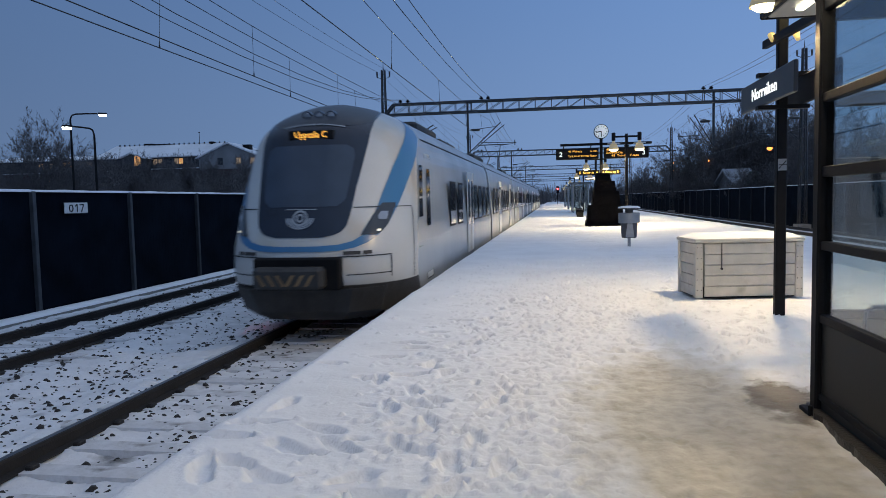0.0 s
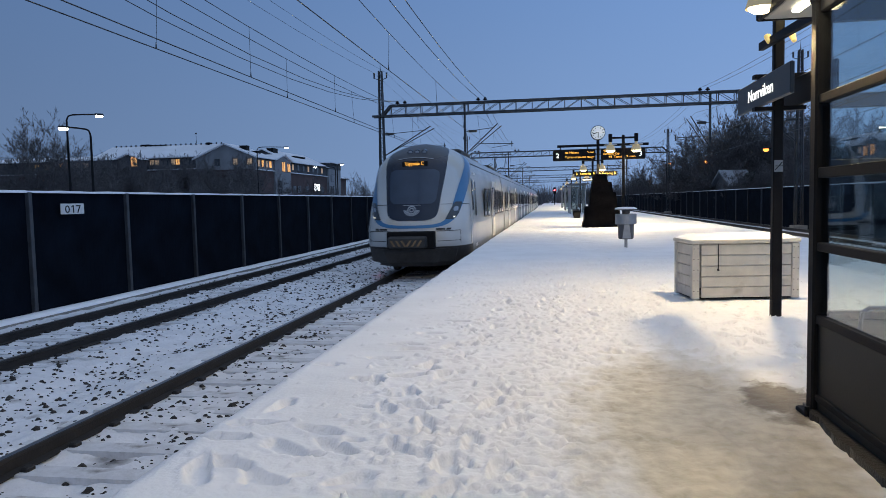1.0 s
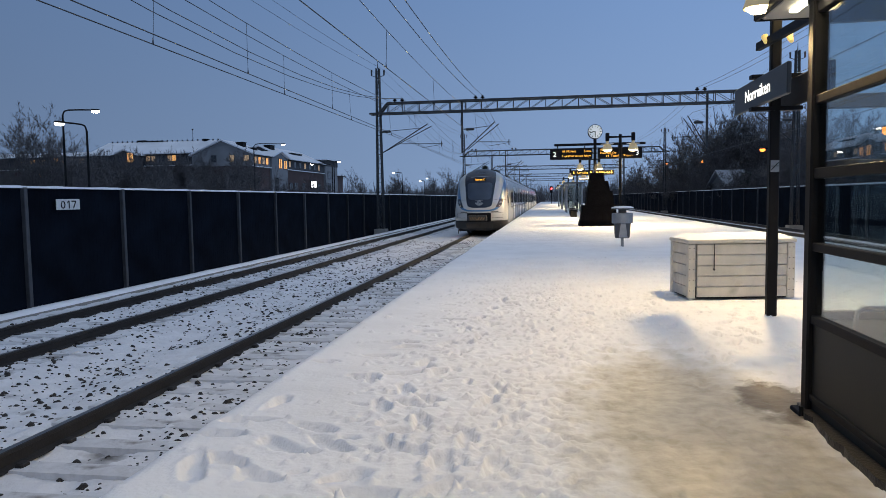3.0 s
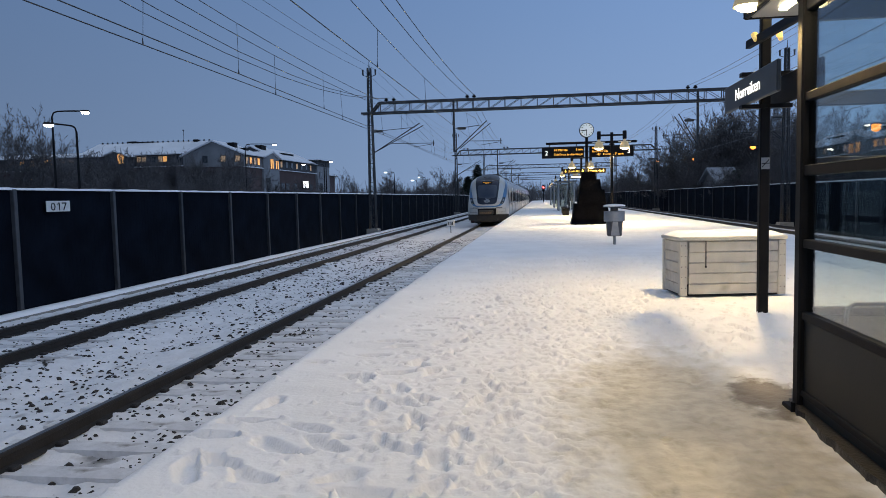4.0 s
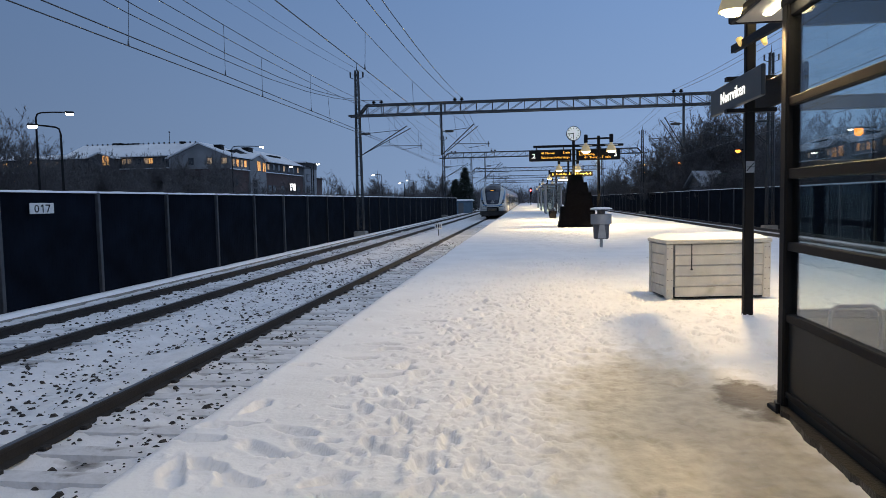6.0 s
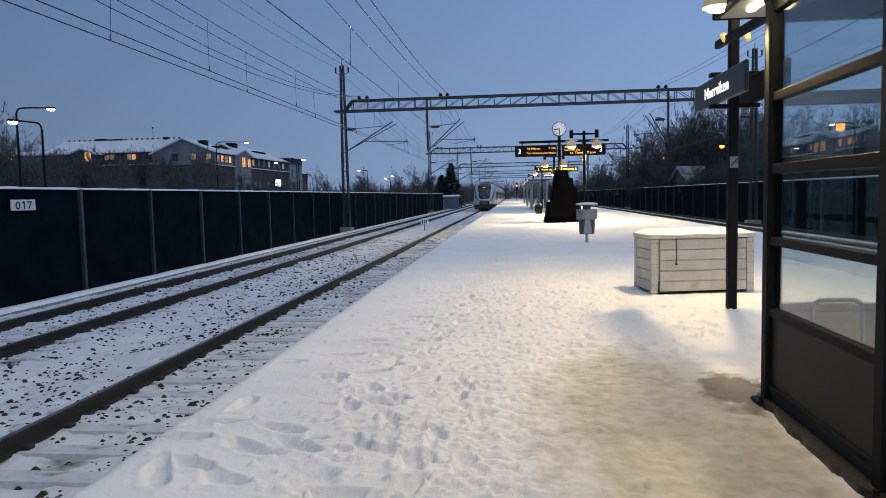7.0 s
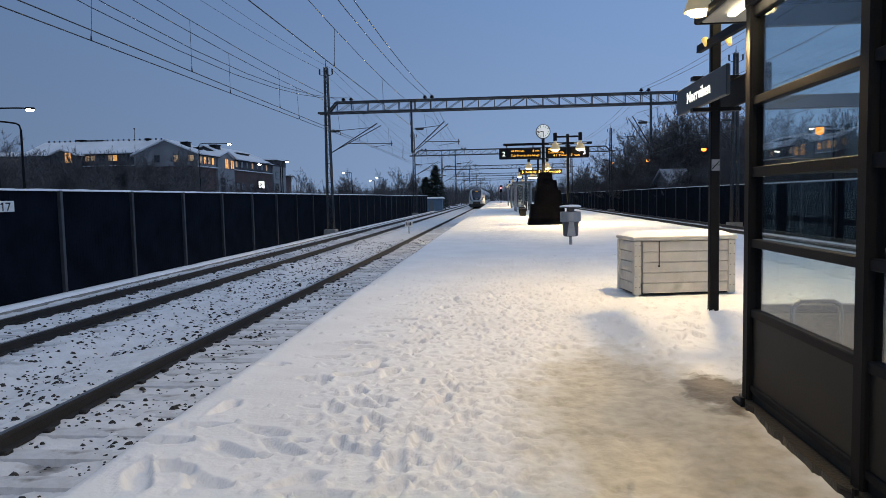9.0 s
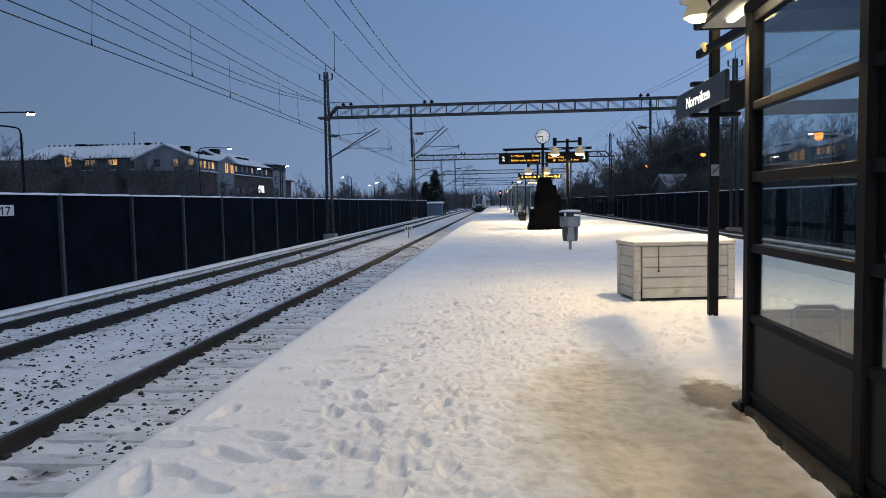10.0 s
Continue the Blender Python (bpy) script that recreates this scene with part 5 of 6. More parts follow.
def build_display_mast():
    x, y = 2.19, 33.0
    p = thing("clock_mast", "black mast with a round station clock and train displays", "clock mast", at=(x, y, 0))
    s = Shape()
    s.tube((0, 0, -0.1), (0, 0, 3.98), 0.07, n=12)
    s.box(-1.85, 2.25, -0.05, 0.05, 3.62, 3.73, 0.01)
    part("mast", s, BLACK_STEEL, p)
    for x0, x1, lines in ((-2.05, -0.12, (("41 Märsta", -1.5, 0.62, 3.32), ("5 min", -0.5, 0.3, 3.32), ("Tack för att du visar hänsyn", -1.5, 1.3, 3.11))),
                          (0.12, 2.1, (("43 B", 0.22, 0.26, 3.36), ("1 min", 1.45, 0.28, 3.36), ("Stockholm City", 0.22, 0.72, 3.22), ("41 Tumba 7 min", 0.45, 1.2, 3.08)))):
        s = Shape()
        s.box(x0, x1, -0.16, 0.16, 3.0, 3.5, 0.03)
        d = part("display", s, BLACK_STEEL, p, "black train display with amber lettering")
        for text, a, w, z in lines:
            letters("letters", text, 0.135, AMBER, d, (a, -0.165, z), width=w)
        letters("track_number", "2" if x0 < 0 else "3", 0.3, WHITE_GLOW, d, (x0 + 0.14 if x0 < 0 else x1 - 0.3, -0.165, 3.14))
        s = Shape()
        for a in (x0 + 0.35, x1 - 0.35):
            s.tube((a, 0, 3.5), (a, 0, 3.64), 0.025, n=6)
        part("hanger", s, BLACK_STEEL, d)
    # clock
    s = Shape()
    s.tube((0, -0.10, 4.24), (0, 0.10, 4.24), 0.33, n=32)
    c = part("clock", s, BLACK_STEEL, p, "round station clock with a lit white dial")
    for e in (-1, 1):
        s = Shape()
        s.tube((0, e * 0.10, 4.24), (0, e * 0.112, 4.24), 0.30, n=32)
        part("dial", s, DIAL, c)
        s = Shape()
        for k in range(12):
            w = k * math.pi / 6
            a, b = 0.20, 0.275
            s.bar((a * math.sin(w), e * 0.115, 4.24 + a * math.cos(w)), (b * math.sin(w), e * 0.115, 4.24 + b * math.cos(w)), 0.03, 0.03) if k % 6 else \
                s.box(-0.012, 0.012, e * 0.115 - 0.002, e * 0.115 + 0.002, 4.24 + (a if k == 0 else -b), 4.24 + (b if k == 0 else -a))
        part("hour_marks", s, BLACK_STEEL, c)
        s = Shape()
        s.box(-0.020, 0.020, e * 0.118 - 0.002, e * 0.118 + 0.002, 4.00, 4.27)
        s.bar((-e * -0.03, e * 0.12, 4.245), (-e * -0.03 - 0.20, e * 0.12, 4.20), 0.004, 0.045)
        part("clock_hand", s, BLACK_STEEL, c)
    # lower hanging signs
    for a, b in ((-1.05, -0.02), (0.02, 0.95)):
        s = Shape()
        s.box(a, b, 0.9, 1.0, 2.30, 2.53, 0.015)
        q = part("train_length_sign", s, BLACK_STEEL, p, "black hanging sign with yellow arrows and words")
        letters("letters", "Korta tåg", 0.13, YELLOW, q, ((a + b) / 2, 0.895, 2.38), width=0.5, align="CENTER")
        for xx in (a + 0.12, b - 0.12):
            s = Shape()
            s.box(xx - 0.015, xx + 0.015, 0.892, 0.897, 2.41, 2.49)
            s.face([(xx - 0.05, 0.893, 2.42), (xx, 0.893, 2.35), (xx + 0.05, 0.893, 2.42)])
            part("arrow", s, YELLOW, q)
    for a, b in ((-0.72, -0.12), (0.28, 0.42)):
        s = Shape()
        s.box(a, b, 0.5, 0.56, 2.06, 2.20, 0.01)
        q = part("white_sign", s, BLACK_STEEL, p, "small sign with unreadable white writing")
        s = Shape()
        s.box(a + 0.04, b - 0.04, 0.494, 0.498, 2.10, 2.16)
        part("writing", s, WHITE_GLOW, q)
    return p


def build_kiosk():
    """The dark stepped screen wall round the stair head."""
    o = thing("stair_screen", "tall black tapering cover standing in the snow", "cover", at=(2.18, 31.6, -0.05))
    for k, (z0, z1, a, b, c) in enumerate(((0.0, 0.30, -0.80, 0.90, 0.8), (0.30, 0.95, -0.72, 0.84, 0.7), (0.95, 1.55, -0.50, 0.70, 0.6), (1.55, 2.0, -0.42, 0.52, 0.5), (2.0, 2.35, -0.36, 0.30, 0.4))):
        s = Shape()
        s.hull([(a, -0.45), (b, -0.45), (b, c), (a, c)], [(z0, 0.0), (z1, 0.06)])
        part("section", s, TARP, o)
    return o


# ---- beyond the fences ----
def build_tree_kind(seed, height, spread, depth=7):
    """A bare winter tree: trunk and a crown of fine branches."""
    rnd = random.Random(seed)
    trunk, crown = Shape(), Shape()

    def grow(p, d, length, r, level):
        q = p + d * length
        target = trunk if level == 0 else crown
        if level < 5:
            target.tube(p, q, r, r * 0.68, 6 if level == 0 else (4 if level < 3 else 3), cap=False)
        else:
            w = Vector((rnd.gauss(0, 1), rnd.gauss(0, 1), 0)).normalized() * r
            target.face([p - w, p + w, q])
        if level >= depth:
            for _ in range(11):
                e = (d + 0.8 * Vector((rnd.gauss(0, 1), rnd.gauss(0, 1), rnd.gauss(0.3, 0.7)))).normalized() * length * rnd.uniform(0.3, 0.7)
                b = p + (q - p) * rnd.random()
                w = Vector((rnd.gauss(0, 1), rnd.gauss(0, 1), 0)).normalized() * 0.022
                target.face([b - w, b + w, b + e])
            return
        for j in range(3):
            e = Vector((rnd.gauss(0, 1), rnd.gauss(0, 1), rnd.gauss(0.30, 0.5))).normalized()
            if j == 0:
                nd = (d + e * 0.28 * spread + Vector((0, 0, 0.08))).normalized()
                grow(q, nd, length * rnd.uniform(0.80, 0.92), max(r * 0.66, 0.013), level + 1)
            else:
                nd = (d * 0.8 + e * spread * rnd.uniform(1.0, 1.9)).normalized()
                grow(p + (q - p) * rnd.uniform(0.25, 1.0), nd, length * rnd.uniform(0.62, 0.86), max(r * 0.50, 0.013), level + 1)
    base = Vector((0, 0, 0))
    grow(base, Vector((0, 0, 1)), height * 0.22, height * 0.014, 0)
    k = 10.0 / max(v[2] for v in crown.v)
    for sh in (trunk, crown):
        sh.v = [(x * k, y * k, z * k) for x, y, z in sh.v]
    return trunk.mesh("trunk", [BARK]), crown.mesh("crown", [TWIG])


def build_trees():
    kinds = [build_tree_kind(s, 10.0, sp) for s, sp in ((1, 0.66), (2, 0.56), (3, 0.72), (4, 0.50))]
    rnd = random.Random(11)
    spots = []
    # behind the western barrier
    for x, y, h in ((-33, 43, 9.5), (-32, 40, 9.0), (-34.5, 41.5, 8.8), (-35, 46, 8.5), (-30.5, 41, 7.5), (-27, 46, 4.8), (-29, 54, 5.2), (-31, 62, 5.6), (-33, 70, 6.5), (-26, 62, 4.8), (-31, 78, 6.8), (-28, 86, 5.5), (-26, 74, 5), (-35, 58, 6.2),
                    (-30, 108, 8), (-27, 125, 8), (-24, 142, 9), (-22, 160, 8), (-23.2, 168, 11), (-20.5, 172, 10.5), (-38, 180, 11), (-30, 190, 9), (-25, 210, 10)):
        spots.append((x, y, h))
    for _ in range(40):
        y = rnd.uniform(32, 92)
        spots.append((rnd.uniform(-30, -15), y, rnd.uniform(3.2, 4.8)))
    for _ in range(85):
        y = rnd.uniform(58, 92)
        spots.append((-y * rnd.uniform(0.45, 0.78), y, rnd.uniform(6.0, 10.5) * (y + 10) / 90))
    # behind the eastern barrier
    for x, y, h in ((17.6, 82, 10), (20.3, 60, 9), (19.5, 84, 12.6), (21.5, 86, 14), (24.5, 88, 15), (27.5, 90, 15.5), (22.5, 94, 14.5), (26, 99, 16), (31, 95, 16), (20.2, 99, 13.5), (18.6, 90, 11.5), (29, 104, 16), (34, 98, 16), (24, 80, 13.5), (27, 84, 13), (22, 90, 12), (29, 78, 13), (18.5, 98, 11), (20, 108, 12.5), (23, 104, 12), (17.6, 112, 11.5), (26, 96, 12), (33, 84, 13), (37, 88, 12),
                    (19, 124, 11), (18, 138, 10), (22, 134, 11), (18, 156, 9), (21, 170, 10), (26, 62, 10), (30, 66, 11), (34, 70, 12), (24, 52, 8), (29, 54, 10), (34, 56, 11), (40, 66, 12), (31, 46, 8), (38, 48, 10),
                    (17.5, 185, 9), (12, 225, 8), (24, 190, 10), (17.4, 70, 6.0), (20.4, 69, 6.4), (19.1, 67, 5.4), (18.2, 72, 6.2), (20.8, 74, 6.5), (19.8, 71, 5.6)):
        spots.append((x, y, h))
    for i, (x, y, h) in enumerate(spots):
        tr, cr = kinds[i % 4]
        t = thing("bare_tree", "bare leafless winter tree with fine dark twigs", "tree", at=(x, y, -1.3), rz=rnd.uniform(0, 360), group="bare trees")
        t.scale = (h / 10,) * 3
        part("trunk", tr, None, t)
        part("crown", cr, None, t)


def build_conifer(x, y, h):
    t = thing("spruce", "dark evergreen spruce against the sky", "tree", at=(x, y, -1.2))
    s = Shape()
    s.tube((0, 0, 0), (0, 0, h), h * 0.02, 0.02)
    part("trunk", s, BARK, t)
    s, rnd = Shape(), random.Random(int(x * 7 + y))
    for i in range(2800):
        u = rnd.random() ** 0.8
        z = h * (0.08 + 0.92 * u)
        r = h * (0.36 + 0.10 * noise.noise((math.floor(u * 14) * 1.7, 0, x))) * (1 - u) ** 0.9 + 0.1
        a, q = rnd.uniform(0, 6.283), rnd.uniform(0.4, 1.0)
        p = Vector((r * q * math.cos(a), r * q * math.sin(a), z - 0.25 * r * q))
        d = Vector((math.cos(a), math.sin(a), rnd.uniform(-0.5, 0.1))) * rnd.uniform(0.3, 0.7)
        w = Vector((-math.sin(a), math.cos(a), 0)) * rnd.uniform(0.10, 0.22)
        s.face([p - w, p + d, p + w, p + Vector((0, 0, 0.12))])
    part("crown", s, CONIFER, t)


def build_far_woods():
    """Low dark tree line all round at a distance."""
    s, rnd = Shape(), random.Random(8)
    for x0, x1, y0, y1, n, h in ((-140, -45, 130, 330, 500, 9), (-60, 60, 300, 420, 420, 11), (-60, -2, 225, 300, 700, 7), (3, 60, 225, 300, 700, 6), (-24, -12.5, 122, 225, 420, 4.5), (17, 24, 100, 225, 380, 4.5), (19, 44, 104, 120, 160, 8.5), (-60, 60, 330, 345, 500, 8), (24, 120, 120, 330, 420, 12), (45, 90, 20, 110, 300, 12), (-30, -18, 150, 320, 150, 6), (18.5, 30, 120, 330, 220, 6), (-110, -60, 30, 120, 200, 9)):
        for _ in range(n):
            x, y = rnd.uniform(x0, x1), rnd.uniform(y0, y1)
            hh = h * rnd.uniform(0.5, 1.1)
            for _ in range(16):
                a = rnd.uniform(0, 6.283)
                r = hh * 0.30 * rnd.random()
                z0 = hh * rnd.uniform(0.0, 0.55)
                p = Vector((x + 0.3 * r * math.cos(a), y + 0.3 * r * math.sin(a), z0 - 1.3))
                q = Vector((x + r * 1.3 * math.cos(a), y + r * 1.3 * math.sin(a), z0 + hh * rnd.uniform(0.25, 0.5) - 1.3))
                w = Vector((rnd.uniform(-1, 1), rnd.uniform(-1, 1), 0)) * 0.10
                s.face([p - w, p + w, q + w * 0.3, q - w * 0.3])
    thing("far_woods", "distant dark leafless woods behind the station", "woods", kind="stuff", shape=s, mats=TWIG)


def build_house(name, label, x0, y0, rz, L, W, H, ridge, wall, upper, upper_h, wins=(), end_wins=(), vents=(), ledge=True, roof=None):
    """A building with a pitched snowy roof; its local x runs along the front, y goes back.
    wins: (x, z, width, height, material) on the front; end_wins: the same along y on the end at x = 0."""
    h = thing(name, label, "building", at=(x0, y0, -1.2), rz=rz)
    s = Shape()
    s.box(0, L, 0, W, 0, H)
    part("wall", s, wall, h)
    s = Shape()
    s.box(-0.06, L + 0.06, -0.06, W + 0.06, H - upper_h, H - 0.05)
    for x in (-0.03, L + 0.03):
        s.face([(x, 0, H - 0.05), (x, W, H - 0.05), (x, W / 2, ridge)])
    part("upper_wall", s, upper, h, "rendered upper storey")
    if ledge:
        s = Shape()
        s.box(-0.25, L, -0.35, -0.061, H - upper_h - 0.14, H - upper_h, 0.03)
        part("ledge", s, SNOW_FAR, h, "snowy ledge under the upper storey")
    s = Shape()
    o, k = 0.5, (ridge - H) / (W / 2)
    prof = [(-o, H - k * o), (W / 2, ridge), (W + o, H - k * o)]
    for z in (0.0, 0.22):
        s.grid([[(x, y, q + z) for y, q in prof] for x in (-o, L + o)])
    for x in (-o, L + o):
        s.grid([[(x, y, q + z) for y, q in prof] for z in (0.0, 0.22)])
    for y in (-o, W + o):
        s.grid([[(x, y, H - k * o + z) for x in (-o, L + o)] for z in (0.0, 0.22)])
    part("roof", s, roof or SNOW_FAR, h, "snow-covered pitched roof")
    s = Shape()
    s.box(-o, L + o, -o - 0.10, -o - 0.02, H - k * o - 0.12, H - k * o + 0.05, 0.02)
    part("gutter", s, BLACK_STEEL, h)
    for x, z, w, t, m in wins:
        f = Shape()
        f.box(x - w / 2 - 0.07, x + w / 2 + 0.07, -0.12, -0.065, z - t / 2 - 0.07, z + t / 2 + 0.07)
        q = part("window", f, PLASTER, h)
        for e in (-1, 1):
            g = Shape()
            g.box(x + e * w / 4 - w / 4 + 0.03, x + e * w / 4 + w / 4 - 0.03, -0.135, -0.115, z - t / 2, z + t / 2)
            part("pane", g, m, q)
    for y, z, w, t, m in end_wins:
        f = Shape()
        f.box(-0.12, -0.065, y - w / 2 - 0.07, y + w / 2 + 0.07, z - t / 2 - 0.07, z + t / 2 + 0.07)
        q = part("window", f, PLASTER, h)
        for e in (-1, 1):
            g = Shape()
            g.box(-0.135, -0.115, y + e * w / 4 - w / 4 + 0.03, y + e * w / 4 + w / 4 - 0.03, z - t / 2, z + t / 2)
            part("pane", g, m, q)
    for x, y, w, t in vents:
        z = ridge - abs(y - W / 2) * k
        s = Shape()
        s.box(x, x + w, y - 0.6, y + 0.6, z - 0.3, z + t, 0.05)
        s.box(x - 0.1, x + w + 0.1, y - 0.7, y + 0.7, z + t, z + t + 0.08, 0.02)
        part("roof_vent", s, BLACK_STEEL, h)
    return h


def build_brick_block():
    """The brick complex beyond the western barrier: a long wing, gables and a wing along the street."""
    lit, dim, dark = WINDOW_LIT, WINDOW_DIM, TRAIN_GLASS
    h = build_house("long_wing", "long brick wing with a snowy roof and lit upper windows", -76, 108, 0, 20.4, 12, 10.7, 13.0, BRICK, PLASTER, 1.95,
                    [(x, 9.9, 0.75, 0.85, m) for x, m in ((0.8, dim), (4.2, dark), (10.6, dim), (11.5, dim), (13.2, dark), (14.4, dim), (15.2, lit), (17.6, dark), (19.2, dark))]
                    + [(x, z, 0.8, 1.0, m) for x, z, m in ((3.5, 6.6, dark), (8.2, 6.6, dark), (12.0, 6.6, dark), (16.4, 6.6, dark), (18.4, 4.6, dim), (19.8, 5.6, dark))],
                    vents=[(4.8, 7.0, 1.4, 0.85), (17.6, 6.0, 0.5, 0.35)])
    s = Shape()
    s.hull([(5.4, 5.4), (10.2, 5.4), (10.2, 7.6), (5.4, 7.6)], [(12.6, 0), (13.2, 0.8), (13.36, 0.3)])
    part("roof_hatch", s, BLACK_STEEL, h, "dark sheet-metal roof cowl")
    s = Shape()
    s.tube((15.4, 6, 13.0), (15.4, 6, 15.0), 0.05, 0.03)
    s.tube((15.4, 6, 15.0), (15.4, 6, 15.2), 0.14, 0.14)
    part("antenna", s, BLACK_STEEL, h)
    for k in range(22):
        s = Shape()
        s.box(0.3 + 0.94 * k, 0.48 + 0.94 * k, 5.7, 5.9, 12.9, 13.42, 0.02)
        part("snow_guard", s, BLACK_STEEL, h)
    build_house("gabled_bay", "small gabled bay with one bright window", -66.2, 106, 90, 2.2, 4.4, 10.4, 11.2, BRICK, PLASTER, 1.9, end_wins=[(1.15, 10.0, 1.15, 1.5, lit)], ledge=False)
    build_house("low_wing", "brick wing with a row of warm windows", -92, 104.5, 0, 21.5, 6, 10.3, 11.0, BRICK, PLASTER, 1.9,
                [(6.4, 9.5, 0.8, 0.8, dim), (8.2, 9.5, 0.8, 0.8, lit), (10.0, 9.5, 0.8, 0.8, dim), (12.4, 9.6, 0.9, 0.9, lit), (13.6, 9.6, 0.9, 0.9, lit), (15.4, 9.5, 0.8, 0.8, dim), (17.0, 9.5, 0.8, 0.8, dim),
                 (9.4, 7.2, 0.7, 0.6, lit), (14.2, 6.9, 0.5, 0.7, lit), (4.0, 7.0, 0.7, 0.7, dim)])
    build_house("gabled_wing", "gabled wing with pale render above dark brick", -46, 105, 90, 7.2, 10, 10.1, 12.2, BRICK, PLASTER_PALE, 1.9,
                [(1.0, 9.15, 0.9, 1.05, dim), (2.6, 9.15, 0.9, 1.05, lit), (4.2, 9.15, 0.9, 1.05, dim), (5.7, 9.15, 0.9, 1.05, lit), (2.0, 6.0, 0.9, 1.0, dark)],
                [(0.9, 9.4, 0.9, 0.9, dim), (3.3, 9.4, 0.8, 1.0, dim), (6.4, 9.4, 0.8, 1.0, dark), (0.8, 4.9, 1.1, 1.2, lit), (2.7, 5.2, 0.9, 0.8, lit), (3.6, 5.2, 0.7, 0.8, dim), (5.2, 5.2, 0.8, 0.5, lit), (6.2, 5.2, 0.8, 0.5, lit), (7.9, 4.9, 0.8, 1.2, lit)],
                vents=[(2.2, 3.0, 1.2, 0.7), (4.4, 2.2, 1.6, 0.3)])
    build_house("stair_gable", "pale rendered stair gable with tall lit windows", -45.7, 119.4, 180, 9, 7.2, 10.0, 11.0, PLASTER_PALE, PLASTER_PALE, 1.9,
                end_wins=[(0.8, 8.9, 0.5, 1.4, lit), (1.6, 8.9, 0.5, 1.4, lit), (3.2, 9.0, 0.55, 1.6, lit), (4.0, 9.0, 0.55, 1.6, lit)]
                + [(5.4, z, 1.5, 1.0, dark) for z in (1.8, 3.2, 4.6, 6.0)], ledge=False)
    build_house("street_building", "long red brick building along the street with a snowy roof", -46, 119.5, 90, 21, 10, 10.1, 12.4, BRICK, PLASTER, 1.9,
                [(x, 9.15, 0.9, 1.0, dark if k % 3 else dim) for k, x in enumerate((1.5, 4.2, 6.9, 9.6, 12.3, 15.0, 17.7))] + [(x, 5.2, 1.6, 1.2, dark) for x in (2.0, 4.4, 8.6, 17.6)],
                vents=[(1.2, 4.0, 2.2, 0.7), (9.0, 3.0, 6.0, 0.2)])
    build_house("stair_tower", "grey stair tower with a flat snowy roof", -45.6, 140.6, 90, 8.4, 6, 10.9, 11.0, PLASTER_PALE, PLASTER, 1.2, [(2.2, z, 1.6, 1.4, dark) for z in (3.0, 5.4, 7.8)], ledge=False)
    build_house("brick_annexe", "low brick annexe beside the stair tower", -46, 149.2, 90, 5, 8, 8.0, 8.7, BRICK, BRICK, 1.2, ledge=False)


def build_street_lamp(x, y, h, rz, glowmat, reach=1.6, glare=0):
    p = thing("street_lamp", "dark street lamp with a lit head on a curved arm", "street lamp", at=(x, y, -1.2), rz=rz, group="street lamps")
    s = Shape()
    s.tube((0, 0, 0), (0, 0, h - 0.3), 0.075, 0.05)
    pts = [(0, h - 0.3), (reach * 0.06, h - 0.08), (reach * 0.2, h), (reach * 0.6, h + 0.04), (reach, h + 0.06)]
    for (a, b), (c, d) in zip(pts, pts[1:]):
        s.tube((a, 0, b), (c, 0, d), 0.042, 0.038)
    part("pole", s, BLACK_STEEL, p)
    s = Shape()
    s.hull([(reach, -0.12), (reach + 0.5, -0.09), (reach + 0.5, 0.09), (reach, 0.12)], [(h + 0.02, 0), (h + 0.12, 0.04)])
    hd = part("head", s, BLACK_STEEL, p)
    s = Shape()
    s.hull([(reach + 0.06, -0.10), (reach + 0.46, -0.08), (reach + 0.46, 0.08), (reach + 0.06, 0.10)], [(h - 0.10, 0.06), (h - 0.06, 0.01), (h + 0.018, 0)])
    # a glowing dome swells the lens to the size of its glare
    if glare:
        s.turned([(0.0, -0.9 * glare), (0.55 * glare, -0.75 * glare), (0.95 * glare, -0.3 * glare), (glare, 0.0), (0.8 * glare, 0.25 * glare)], (reach + 0.25, 0, h - 0.05), 14)
    part("lens", s, glowmat, hd, "glowing lens")


